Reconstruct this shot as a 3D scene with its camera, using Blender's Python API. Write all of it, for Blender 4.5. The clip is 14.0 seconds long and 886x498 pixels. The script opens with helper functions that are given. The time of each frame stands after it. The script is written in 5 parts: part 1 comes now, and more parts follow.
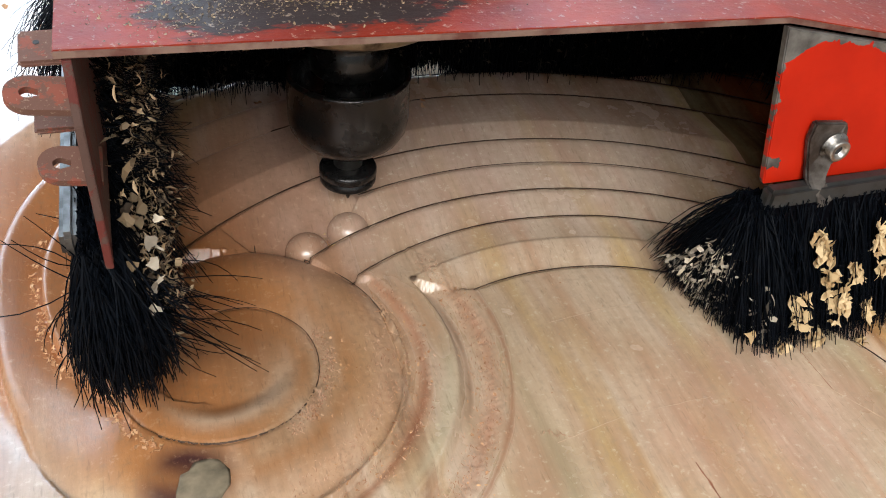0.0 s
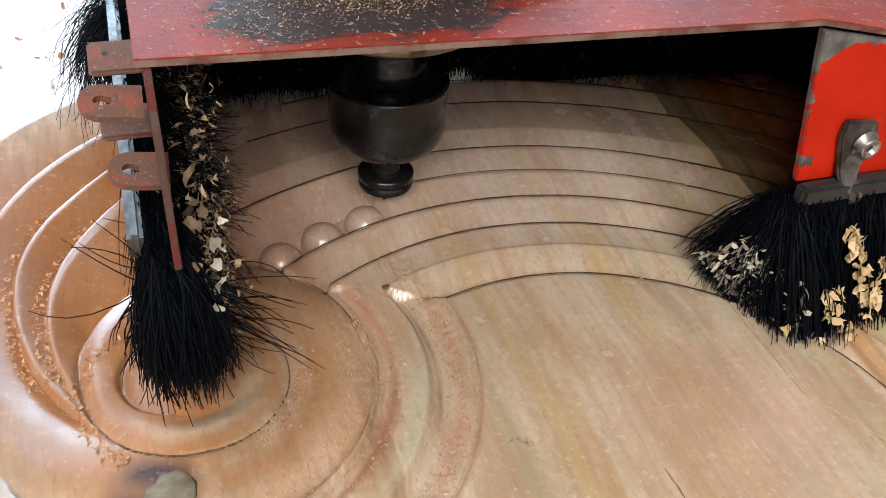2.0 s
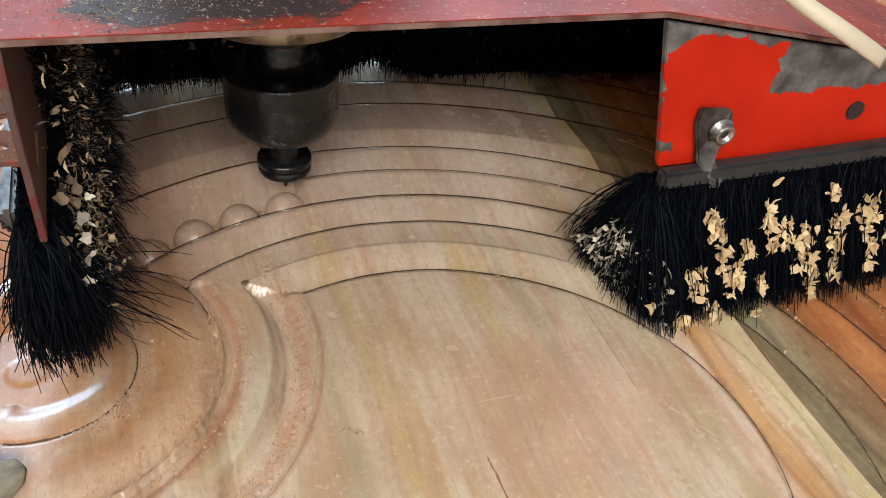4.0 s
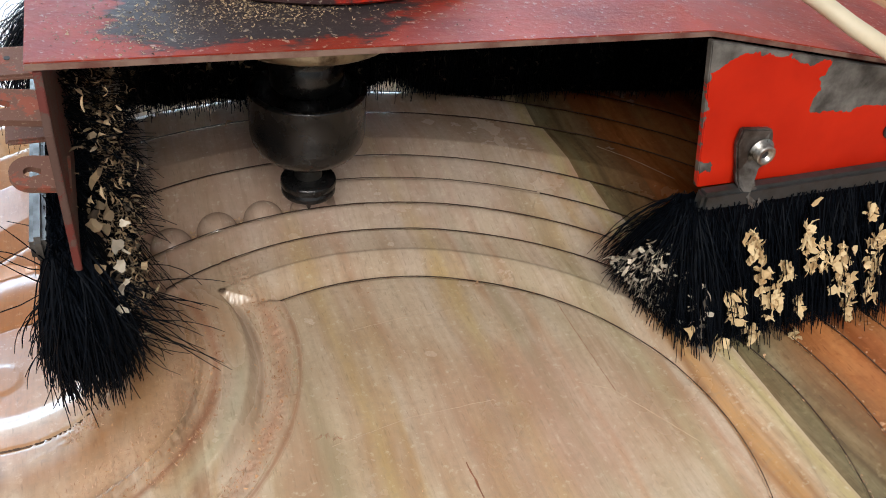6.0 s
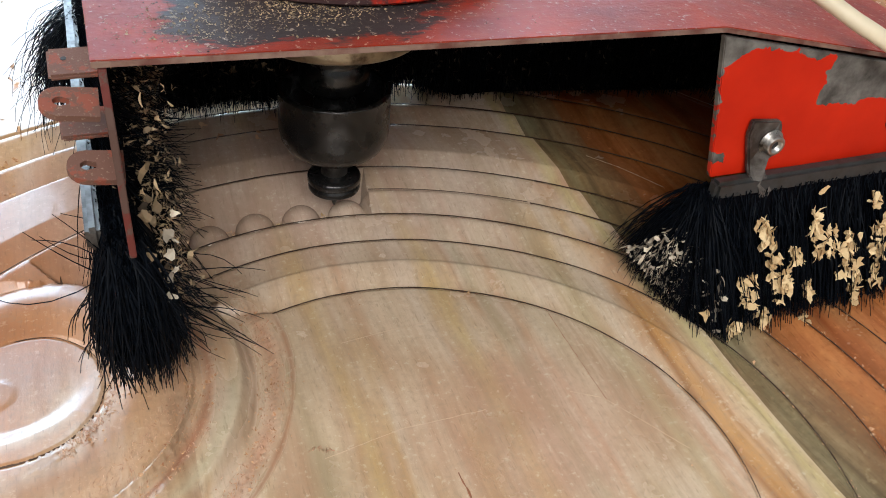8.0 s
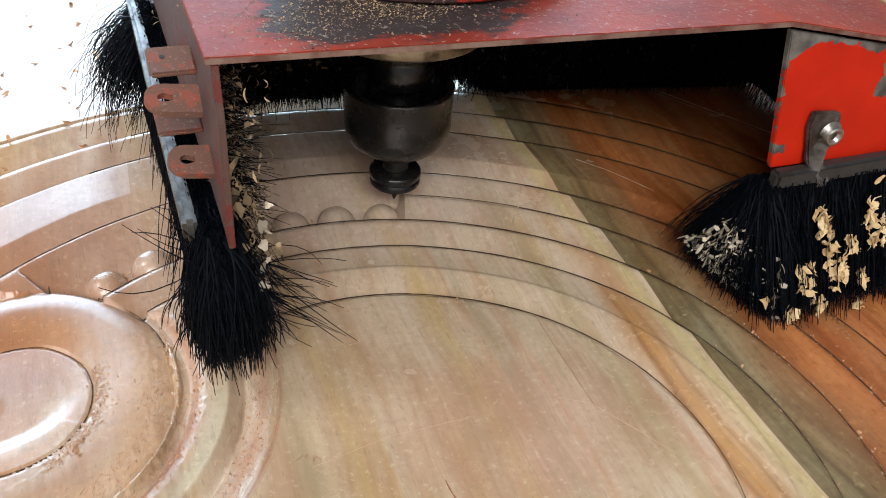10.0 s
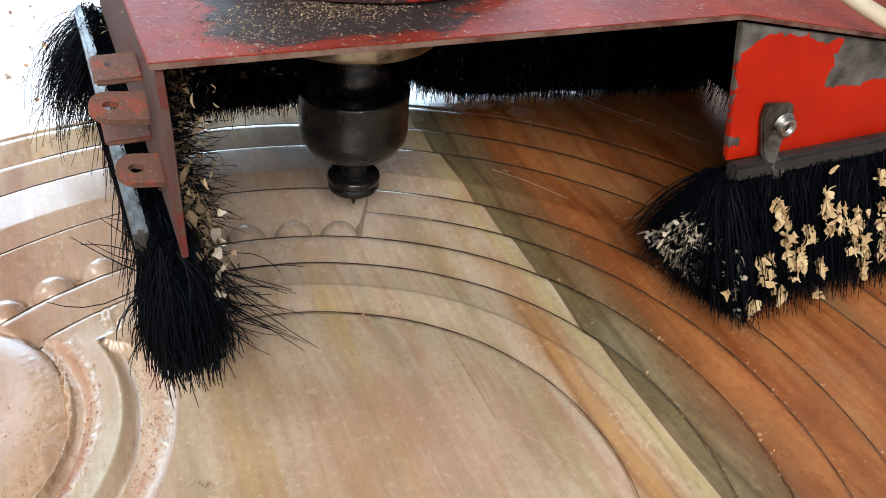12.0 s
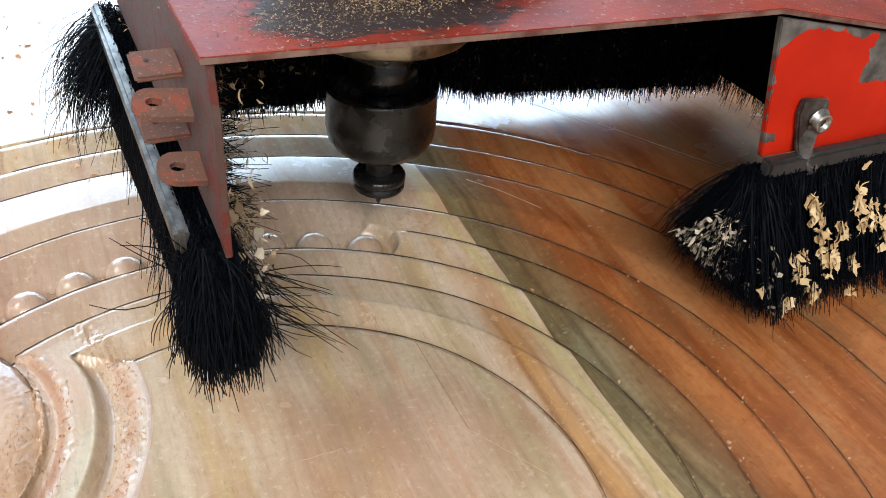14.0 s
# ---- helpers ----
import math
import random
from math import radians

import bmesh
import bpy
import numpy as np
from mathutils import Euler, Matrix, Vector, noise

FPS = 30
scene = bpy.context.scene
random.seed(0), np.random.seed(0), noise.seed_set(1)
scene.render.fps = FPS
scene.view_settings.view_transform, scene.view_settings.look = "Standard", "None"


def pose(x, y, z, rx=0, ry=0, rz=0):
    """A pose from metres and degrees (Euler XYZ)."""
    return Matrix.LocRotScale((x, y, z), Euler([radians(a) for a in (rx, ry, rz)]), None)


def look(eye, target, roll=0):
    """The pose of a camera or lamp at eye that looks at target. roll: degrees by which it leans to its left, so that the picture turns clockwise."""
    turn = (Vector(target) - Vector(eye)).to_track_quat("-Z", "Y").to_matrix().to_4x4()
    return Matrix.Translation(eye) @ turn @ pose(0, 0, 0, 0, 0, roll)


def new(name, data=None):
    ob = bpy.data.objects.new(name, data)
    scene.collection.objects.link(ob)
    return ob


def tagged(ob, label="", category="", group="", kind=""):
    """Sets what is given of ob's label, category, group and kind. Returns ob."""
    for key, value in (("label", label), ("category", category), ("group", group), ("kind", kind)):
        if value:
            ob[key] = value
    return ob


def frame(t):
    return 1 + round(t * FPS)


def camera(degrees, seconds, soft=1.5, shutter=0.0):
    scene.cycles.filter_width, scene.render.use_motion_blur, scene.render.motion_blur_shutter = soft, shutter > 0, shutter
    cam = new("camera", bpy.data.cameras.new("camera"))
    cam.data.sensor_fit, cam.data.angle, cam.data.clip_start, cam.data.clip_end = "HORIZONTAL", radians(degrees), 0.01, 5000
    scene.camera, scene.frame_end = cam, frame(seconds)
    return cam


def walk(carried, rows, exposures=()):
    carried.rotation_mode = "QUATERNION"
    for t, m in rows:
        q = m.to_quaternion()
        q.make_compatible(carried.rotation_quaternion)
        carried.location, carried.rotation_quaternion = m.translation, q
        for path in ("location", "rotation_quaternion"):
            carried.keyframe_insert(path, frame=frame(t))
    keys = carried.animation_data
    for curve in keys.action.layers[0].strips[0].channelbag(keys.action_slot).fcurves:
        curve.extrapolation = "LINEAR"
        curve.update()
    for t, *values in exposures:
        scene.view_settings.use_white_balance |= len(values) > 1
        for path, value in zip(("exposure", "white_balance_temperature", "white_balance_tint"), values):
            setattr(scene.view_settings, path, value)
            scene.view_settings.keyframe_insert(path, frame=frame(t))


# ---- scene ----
# The carved panel's field is z = 0; the tool's tip is the origin of the router head.
MM = 0.001
cam = camera(53.9, 14.0, soft=0.95)
CAMERA_ROWS = [
    (0, pose(-0.0344, -0.1920, 0.2290, 50.84, -4.25, 6.00)),
    (0.5, pose(-0.0292, -0.1925, 0.2280, 51.23, -3.80, 6.03)),
    (1, pose(-0.0287, -0.1922, 0.2313, 51.19, -4.55, 5.46)),
    (1.5, pose(-0.0272, -0.1918, 0.2313, 51.20, -4.07, 5.60)),
    (2, pose(-0.0236, -0.1909, 0.2303, 51.36, -3.73, 5.51)),
    (2.5, pose(-0.0217, -0.1899, 0.2282, 51.54, -3.52, 5.41)),
    (3, pose(-0.0213, -0.1934, 0.2394, 51.75, -3.63, 5.30)),
    (3.5, pose(0.0159, -0.1933, 0.2434, 51.13, -4.82, 5.68)),
    (3.7, pose(0.0266, -0.1941, 0.2417, 51.21, -4.70, 5.27)),
    (5.8, pose(0.0331, -0.1983, 0.2379, 52.49, -4.69, 4.07)),
    (6, pose(0.0326, -0.1970, 0.2364, 52.56, -4.77, 3.93)),
    (6.5, pose(0.0312, -0.1960, 0.2387, 52.23, -5.03, 3.73)),
    (7, pose(0.0341, -0.1974, 0.2386, 52.68, -4.35, 3.67)),
    (7.5, pose(0.0340, -0.1967, 0.2383, 52.66, -4.40, 3.58)),
    (7.7, pose(0.0337, -0.1977, 0.2386, 52.92, -4.53, 3.34)),
    (9.8, pose(0.0422, -0.1984, 0.2402, 53.50, -3.67, 3.43)),
    (10, pose(0.0388, -0.1963, 0.2418, 53.14, -4.09, 2.96)),
    (10.5, pose(0.0508, -0.1939, 0.2450, 53.23, -4.35, 2.26)),
    (11, pose(0.0700, -0.1932, 0.2435, 53.62, -3.39, 1.42)),
    (11.5, pose(0.0739, -0.1921, 0.2458, 53.72, -3.21, 0.85)),
    (12, pose(0.0666, -0.1920, 0.2455, 53.76, -3.76, 0.25)),
    (12.5, pose(0.0722, -0.1930, 0.2472, 53.94, -3.22, 0.09)),
    (13, pose(0.0724, -0.1928, 0.2471, 54.12, -3.56, -0.35)),
    (13.5, pose(0.0711, -0.1929, 0.2486, 54.13, -3.70, -0.77)),
    (14, pose(0.0705, -0.1918, 0.2503, 54.04, -4.05, -0.93)),
]
walk(cam, CAMERA_ROWS, exposures=[(0.0, -0.02), (3.7, -0.05), (6.0, -0.15), (12.0, -0.15), (14.0, -0.08)])

# ---------------------------------------------------------------- light
world = bpy.data.worlds.new("workshop_daylight")
scene.world = world
world.use_nodes = True
wn = world.node_tree
sky = wn.nodes.new("ShaderNodeTexSky")
sky.sky_type, sky.sun_disc = "NISHITA", False
sky.sun_elevation, sky.sun_rotation = radians(40), radians(10)
wn.links.new(sky.outputs[0], wn.nodes["Background"].inputs[0])
wn.nodes["Background"].inputs[1].default_value = 0.12


def window_light(name, eye, target, width, height, watts, colour):
    data = bpy.data.lights.new(name, "AREA")
    data.shape, data.size, data.size_y, data.energy, data.color = "RECTANGLE", width, height, watts, colour
    lamp = new(name, data)
    lamp.matrix_world = look(eye, target)
    return lamp


window_light("door_daylight", (-0.75, 2.5, 0.72), (-0.25, 0.0, 0.1), 3.3, 1.4, 180, (0.56, 0.78, 1.0))
window_light("high_window_daylight", (-2.3, 2.5, 2.85), (-0.12, 0.0, 0.0), 1.2, 0.85, 28, (0.60, 0.80, 1.0))
window_light("side_window_daylight", (0.2, -1.95, 1.75), (0.0, 0.1, 0.0), 2.0, 0.8, 82, (1.0, 0.965, 0.93))
window_light("west_window_daylight", (-2.1, -0.35, 2.3), (0.0, 0.05, 0.0), 1.3, 1.0, 35, (1.0, 0.97, 0.94))


# ---------------------------------------------------------------- materials
def material(name):
    m = bpy.data.materials.new(name)
    m.use_nodes = True
    return m, m.node_tree, m.node_tree.nodes["Principled BSDF"]


def node(tree, kind, **values):
    n = tree.nodes.new(kind)
    for key, value in values.items():
        n.inputs[key.replace("_", " ")].default_value = value
    return n


def noise_of(tree, vector, scale, detail=4.0, rough=0.55, stretch=None):
    mapping = node(tree, "ShaderNodeMapping")
    if stretch:
        mapping.inputs["Scale"].default_value = stretch
    tree.links.new(vector, mapping.inputs["Vector"])
    n = node(tree, "ShaderNodeTexNoise", Scale=scale, Detail=detail, Roughness=rough)
    tree.links.new(mapping.outputs[0], n.inputs["Vector"])
    return n.outputs["Fac"]


def ramp(tree, value, stops):
    r = tree.nodes.new("ShaderNodeValToRGB")
    while len(r.color_ramp.elements) < len(stops):
        r.color_ramp.elements.new(0.5)
    for e, (at, colour) in zip(r.color_ramp.elements, stops):
        e.position, e.color = at, (*colour, 1)
    tree.links.new(value, r.inputs[0])
    return r.outputs[0]


def mix(tree, fac, a, b, blend="MIX"):
    m = tree.nodes.new("ShaderNodeMix")
    m.data_type, m.blend_type = "RGBA", blend
    for socket, value in ((m.inputs[0], fac), (m.inputs[6], a), (m.inputs[7], b)):
        if isinstance(value, (int, float)):
            socket.default_value = value
        elif isinstance(value, tuple):
            socket.default_value = (*value, 1)
        else:
            tree.links.new(value, socket)
    return m.outputs[2]


def math_of(tree, op, a, b=0.0, c=0.0):
    m = tree.nodes.new("ShaderNodeMath")
    m.operation = op
    for socket, value in zip(m.inputs, (a, b, c)):
        if isinstance(value, (int, float)):
            socket.default_value = value
        else:
            tree.links.new(value, socket)
    return m.outputs[0]


def bump(tree, shader, height, strength, distance):
    b = node(tree, "ShaderNodeBump", Strength=strength, Distance=distance)
    tree.links.new(height, b.inputs["Height"])
    tree.links.new(b.outputs[0], shader.inputs["Normal"])


def coords(tree, which="Object"):
    return tree.nodes.new("ShaderNodeTexCoord").outputs[which]


def wood(name, dark, mid, light, streak=None, blush=None, rings=None, rough=0.235, hues=()):
    """Sawn, carved timber with its grain along the planks (24 degrees off the y axis)."""
    m, tree, shader = material(name)
    turn = node(tree, "ShaderNodeMapping", Rotation=(0, 0, radians(-24)))
    tree.links.new(coords(tree), turn.inputs["Vector"])
    at = turn.outputs[0]
    warp = node(tree, "ShaderNodeTexNoise", Scale=9.0, Detail=2.0)
    tree.links.new(at, warp.inputs["Vector"])
    bent = node(tree, "ShaderNodeVectorMath")
    bent.operation = "MULTIPLY_ADD"
    tree.links.new(warp.outputs["Color"], bent.inputs[0])
    bent.inputs[1].default_value = (0.014, 0.05, 0.0)
    tree.links.new(at, bent.inputs[2])
    broad = noise_of(tree, bent.outputs[0], 1.0, 3.0, 0.55, (26, 5, 8))
    fine = noise_of(tree, bent.outputs[0], 1.0, 5.0, 0.65, (300, 30, 60))
    cloud = noise_of(tree, at, 16.0, 4.0, 0.6)
    colour = ramp(tree, broad, [(0.32, dark), (0.46, mid), (0.63, light)])
    figure = noise_of(tree, bent.outputs[0], 1.0, 4.0, 0.6, (85, 9, 14))
    colour = mix(tree, 0.6, colour, ramp(tree, figure, [(0.38, dark), (0.47, mid), (0.58, light)]))
    colour = mix(tree, 0.34, colour, ramp(tree, fine, [(0.40, dark), (0.60, light)]))
    colour = mix(tree, 0.2, colour, ramp(tree, cloud, [(0.38, mid), (0.62, light)]))
    for n, (tint, size) in enumerate(hues):
        shift = node(tree, "ShaderNodeMapping", Location=(3.1 * n + 1.7, 5.3 * n, 0))
        tree.links.new(bent.outputs[0], shift.inputs["Vector"])
        patch = noise_of(tree, shift.outputs[0], 1.0, 3.0, 0.6, (size, size * 0.16, size))
        colour = mix(tree, ramp(tree, patch, [(0.49, (0, 0, 0)), (0.64, (0.75, 0.75, 0.75))]), colour, tint)
    split = tree.nodes.new("ShaderNodeSeparateXYZ")
    tree.links.new(at, split.inputs[0])
    for band in streak or ():
        centre, width, tint, amount, reach = band
        off = math_of(tree, "SUBTRACT", split.outputs[0], centre * MM)
        wander = math_of(tree, "MULTIPLY", math_of(tree, "SUBTRACT", broad, 0.5), 0.02)
        off = math_of(tree, "ABSOLUTE", math_of(tree, "ADD", off, wander))
        amount = math_of(tree, "MULTIPLY", amount, math_of(tree, "MINIMUM", 1.0, math_of(tree, "MAXIMUM", 0.0, math_of(tree, "MULTIPLY", math_of(tree, "SUBTRACT", reach * MM, split.outputs[1]), 22.0))))
        fac = math_of(tree, "MULTIPLY", math_of(tree, "SMOOTH_MIN", 1.0, math_of(tree, "MAXIMUM", 0.0, math_of(tree, "SUBTRACT", 1.0, math_of(tree, "DIVIDE", off, width * MM))), 0.2), amount)
        colour = mix(tree, fac, colour, tint)
    for x, y, radius, tint, amount in blush or ():
        gap = node(tree, "ShaderNodeVectorMath")
        gap.operation = "DISTANCE"
        tree.links.new(coords(tree), gap.inputs[0])
        gap.inputs[1].default_value = (x * MM, y * MM, 0)
        near = math_of(tree, "SUBTRACT", 1.0, math_of(tree, "DIVIDE", gap.outputs["Value"], radius * MM))
        ragged = math_of(tree, "ADD", near, math_of(tree, "MULTIPLY", math_of(tree, "SUBTRACT", broad, 0.5), 0.5))
        fac = math_of(tree, "MULTIPLY", math_of(tree, "MINIMUM", 1.0, math_of(tree, "MAXIMUM", 0.0, math_of(tree, "MULTIPLY", ragged, 2.0))), amount)
        colour = mix(tree, fac, colour, tint)
    matt = 0.0
    here = tree.nodes.new("ShaderNodeSeparateXYZ")
    tree.links.new(coords(tree), here.inputs[0])
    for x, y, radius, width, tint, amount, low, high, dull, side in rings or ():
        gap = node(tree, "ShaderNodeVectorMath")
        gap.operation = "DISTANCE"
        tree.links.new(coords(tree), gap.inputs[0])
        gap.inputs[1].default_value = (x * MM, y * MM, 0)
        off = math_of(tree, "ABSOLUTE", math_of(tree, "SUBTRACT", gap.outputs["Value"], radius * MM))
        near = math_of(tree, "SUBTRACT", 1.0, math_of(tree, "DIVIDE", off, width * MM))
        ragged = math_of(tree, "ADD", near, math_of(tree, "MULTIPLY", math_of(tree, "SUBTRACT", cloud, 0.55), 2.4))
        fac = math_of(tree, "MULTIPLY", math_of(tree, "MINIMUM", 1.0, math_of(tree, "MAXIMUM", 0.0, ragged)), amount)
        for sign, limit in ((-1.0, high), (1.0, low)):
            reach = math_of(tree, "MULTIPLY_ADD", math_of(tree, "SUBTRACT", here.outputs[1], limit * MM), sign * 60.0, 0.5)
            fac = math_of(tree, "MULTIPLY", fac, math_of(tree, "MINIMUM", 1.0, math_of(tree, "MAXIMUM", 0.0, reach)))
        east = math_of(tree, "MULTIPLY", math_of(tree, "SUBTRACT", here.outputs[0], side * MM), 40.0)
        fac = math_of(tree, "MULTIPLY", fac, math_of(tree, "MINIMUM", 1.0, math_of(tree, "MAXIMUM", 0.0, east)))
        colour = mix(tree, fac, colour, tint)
        matt = math_of(tree, "MULTIPLY_ADD", fac, dull, matt)
    hair = noise_of(tree, bent.outputs[0], 1.0, 5.0, 0.7, (420, 18, 40))
    colour = mix(tree, 0.16, colour, ramp(tree, hair, [(0.36, (0.45, 0.40, 0.36)), (0.52, (1, 1, 1)), (0.66, (1, 1, 1))]), "MULTIPLY")
    pores = noise_of(tree, at, 1.0, 2.0, 0.5, (1100, 170, 200))
    colour = mix(tree, ramp(tree, pores, [(0.62, (0, 0, 0)), (0.72, (0.3, 0.3, 0.3))]), colour, tuple(c * 0.45 for c in dark))
    stain = noise_of(tree, at, 24.0, 5.0, 0.6)
    colour = mix(tree, ramp(tree, stain, [(0.40, (0, 0, 0)), (0.72, (0.4, 0.4, 0.4))]), colour, mid, "MULTIPLY")
    speck = noise_of(tree, at, 330.0, 3.0, 0.7)
    colour = mix(tree, ramp(tree, speck, [(0.3, (0.35, 0.35, 0.35)), (0.48, (0, 0, 0))]), colour, tuple(c * 0.6 for c in mid))
    colour = mix(tree, ramp(tree, speck, [(0.58, (0, 0, 0)), (0.74, (0.4, 0.4, 0.4))]), colour, tuple(min(0.8, c * 1.25) for c in light))
    tree.links.new(colour, shader.inputs["Base Color"])
    tree.links.new(math_of(tree, "ADD", math_of(tree, "MULTIPLY_ADD", stain, 0.16, rough - 0.06), matt), shader.inputs["Roughness"])
    shader.inputs["Specular IOR Level"].default_value = 1.0
    nap = noise_of(tree, at, 1.0, 4.0, 0.7, (700, 330, 500))
    bump(tree, shader, math_of(tree, "MULTIPLY_ADD", fine, 0.4, nap), 0.22, 0.0004)
    return m


def paint(name, colour, chips, rough=0.35, bare=0.5, scale=70.0, dust=0.0):
    """Worn paint on steel: chipped to a second colour, scuffed and dusty."""
    m, tree, shader = material(name)
    at = coords(tree)
    big = noise_of(tree, at, scale, 6.0, 0.62)
    small = noise_of(tree, at, scale * 7, 4.0, 0.6)
    mask = ramp(tree, math_of(tree, "MULTIPLY_ADD", small, 0.25, big), [(bare + 0.1, (0, 0, 0)), (bare + 0.13, (1, 1, 1))])
    body = mix(tree, ramp(tree, noise_of(tree, at, 25.0), [(0.35, (0, 0, 0)), (0.7, (0.6, 0.6, 0.6))]), colour, tuple(c * 0.72 for c in colour))
    body = mix(tree, mask, body, chips)
    if dust:
        body = mix(tree, ramp(tree, small, [(0.62 - dust * 0.1, (0, 0, 0)), (0.7, (dust, dust, dust))]), body, (0.62, 0.5, 0.36))
    tree.links.new(body, shader.inputs["Base Color"])
    shader.inputs["Specular IOR Level"].default_value = 0.3
    tree.links.new(math_of(tree, "MULTIPLY_ADD", small, 0.3, rough), shader.inputs["Roughness"])
    bump(tree, shader, math_of(tree, "MULTIPLY_ADD", mask, -0.8, small), 0.25, 0.0008)
    return m


def hood_paint(name, reds, centre, reach, pale):
    """Red paint, scuffed pale, with black grease spread before the spindle."""
    m, tree, shader = material(name)
    at = coords(tree)
    big = noise_of(tree, at, 22.0, 5.0, 0.6)
    small = noise_of(tree, at, 420.0, 4.0, 0.65)
    scuff = noise_of(tree, at, 1.0, 6.0, 0.7, (60, 160, 60))
    body = ramp(tree, big, [(0.3, reds[0]), (0.5, reds[1]), (0.7, reds[2])])
    body = mix(tree, ramp(tree, scuff, [(0.52, (0, 0, 0)), (0.7, (pale, pale, pale))]), body, (0.34, 0.125, 0.085))
    gap = node(tree, "ShaderNodeVectorMath")
    gap.operation = "DISTANCE"
    flat = node(tree, "ShaderNodeMapping", Scale=(0.72, 1.25, 0.0))
    tree.links.new(at, flat.inputs["Vector"])
    tree.links.new(flat.outputs[0], gap.inputs[0])
    gap.inputs[1].default_value = centre
    near = math_of(tree, "SUBTRACT", 1.0, math_of(tree, "DIVIDE", gap.outputs["Value"], reach))
    ragged = math_of(tree, "ADD", near, math_of(tree, "MULTIPLY", math_of(tree, "SUBTRACT", math_of(tree, "MULTIPLY_ADD", scuff, 0.7, big), 0.85), 1.5))
    body = mix(tree, ramp(tree, ragged, [(0.08, (0, 0, 0)), (0.22, (0.95, 0.95, 0.95))]), body, (0.025, 0.025, 0.026))
    body = mix(tree, ramp(tree, small, [(0.6, (0, 0, 0)), (0.68, (0.55, 0.55, 0.55))]), body, (0.5, 0.4, 0.32))
    tree.links.new(body, shader.inputs["Base Color"])
    shader.inputs["Specular IOR Level"].default_value = 0.12
    tree.links.new(math_of(tree, "MULTIPLY_ADD", scuff, 0.4, 0.38), shader.inputs["Roughness"])
    bump(tree, shader, math_of(tree, "ADD", small, scuff), 0.3, 0.0008)
    return m


def chipped_plate():
    """Bright red enamel, flaked to grey steel along the top and at one corner."""
    m, tree, shader = material("red_enamel_flaked")
    at = coords(tree)
    split = tree.nodes.new("ShaderNodeSeparateXYZ")
    tree.links.new(at, split.inputs[0])
    ragged = math_of(tree, "MULTIPLY", math_of(tree, "SUBTRACT", noise_of(tree, at, 130.0, 3.0, 0.6), 0.5), 0.012)
    x = math_of(tree, "ADD", split.outputs[0], ragged)
    z = math_of(tree, "ADD", split.outputs[2], ragged)
    roof = math_of(tree, "MULTIPLY_ADD", split.outputs[0], 0.2, z)
    right = math_of(tree, "MULTIPLY", math_of(tree, "GREATER_THAN", x, 0.170), math_of(tree, "GREATER_THAN", z, 0.087))
    left = math_of(tree, "LESS_THAN", math_of(tree, "SUBTRACT", x, math_of(tree, "MULTIPLY", math_of(tree, "SUBTRACT", z, 0.110), 1.7)), 0.121)
    left = math_of(tree, "MULTIPLY", left, math_of(tree, "GREATER_THAN", z, 0.1085))
    top = math_of(tree, "GREATER_THAN", roof, 0.1425)
    notch = math_of(tree, "MULTIPLY", math_of(tree, "LESS_THAN", math_of(tree, "ABSOLUTE", math_of(tree, "SUBTRACT", z, 0.0695)), 0.0022), math_of(tree, "LESS_THAN", x, 0.133))
    edge = math_of(tree, "LESS_THAN", math_of(tree, "ADD", x, math_of(tree, "MULTIPLY", z, 0.19)), 0.1385)
    bare = math_of(tree, "MAXIMUM", math_of(tree, "MAXIMUM", math_of(tree, "MAXIMUM", right, left), math_of(tree, "MAXIMUM", top, notch)), edge)
    n = noise_of(tree, at, 90.0, 5.0, 0.6)
    steel = ramp(tree, n, [(0.35, (0.05, 0.045, 0.04)), (0.65, (0.17, 0.16, 0.145))])
    red = ramp(tree, noise_of(tree, at, 40.0), [(0.3, (0.42, 0.013, 0.003)), (0.7, (0.54, 0.021, 0.005))])
    tree.links.new(mix(tree, bare, red, steel), shader.inputs["Base Color"])
    shader.inputs["Specular IOR Level"].default_value = 0.2
    tree.links.new(math_of(tree, "MULTIPLY_ADD", bare, 0.2, 0.45), shader.inputs["Roughness"])
    bump(tree, shader, math_of(tree, "MULTIPLY_ADD", bare, -1.0, math_of(tree, "MULTIPLY", n, 0.2)), 0.4, 0.0006)
    return m


def metal(name, colour, rough, metallic=1.0, grime=(0.03, 0.025, 0.02), worn=0.5):
    m, tree, shader = material(name)
    at = coords(tree)
    n = noise_of(tree, at, 90.0, 5.0, 0.6)
    tree.links.new(mix(tree, ramp(tree, n, [(worn, (0, 0, 0)), (worn + 0.2, (1, 1, 1))]), colour, grime), shader.inputs["Base Color"])
    shader.inputs["Metallic"].default_value = metallic
    tree.links.new(math_of(tree, "MULTIPLY_ADD", n, 0.25, rough - 0.1), shader.inputs["Roughness"])
    bump(tree, shader, n, 0.12, 0.0004)
    return m


def plain(name, colour, rough=0.6, spread=0.25, scale=60.0):
    m, tree, shader = material(name)
    n = noise_of(tree, coords(tree), scale, 5.0)
    tree.links.new(ramp(tree, n, [(0.3, tuple(c * (1 - spread) for c in colour)), (0.7, tuple(min(1, c * (1 + spread)) for c in colour))]), shader.inputs["Base Color"])
    shader.inputs["Roughness"].default_value = rough
    bump(tree, shader, n, 0.15, 0.001)
    return m


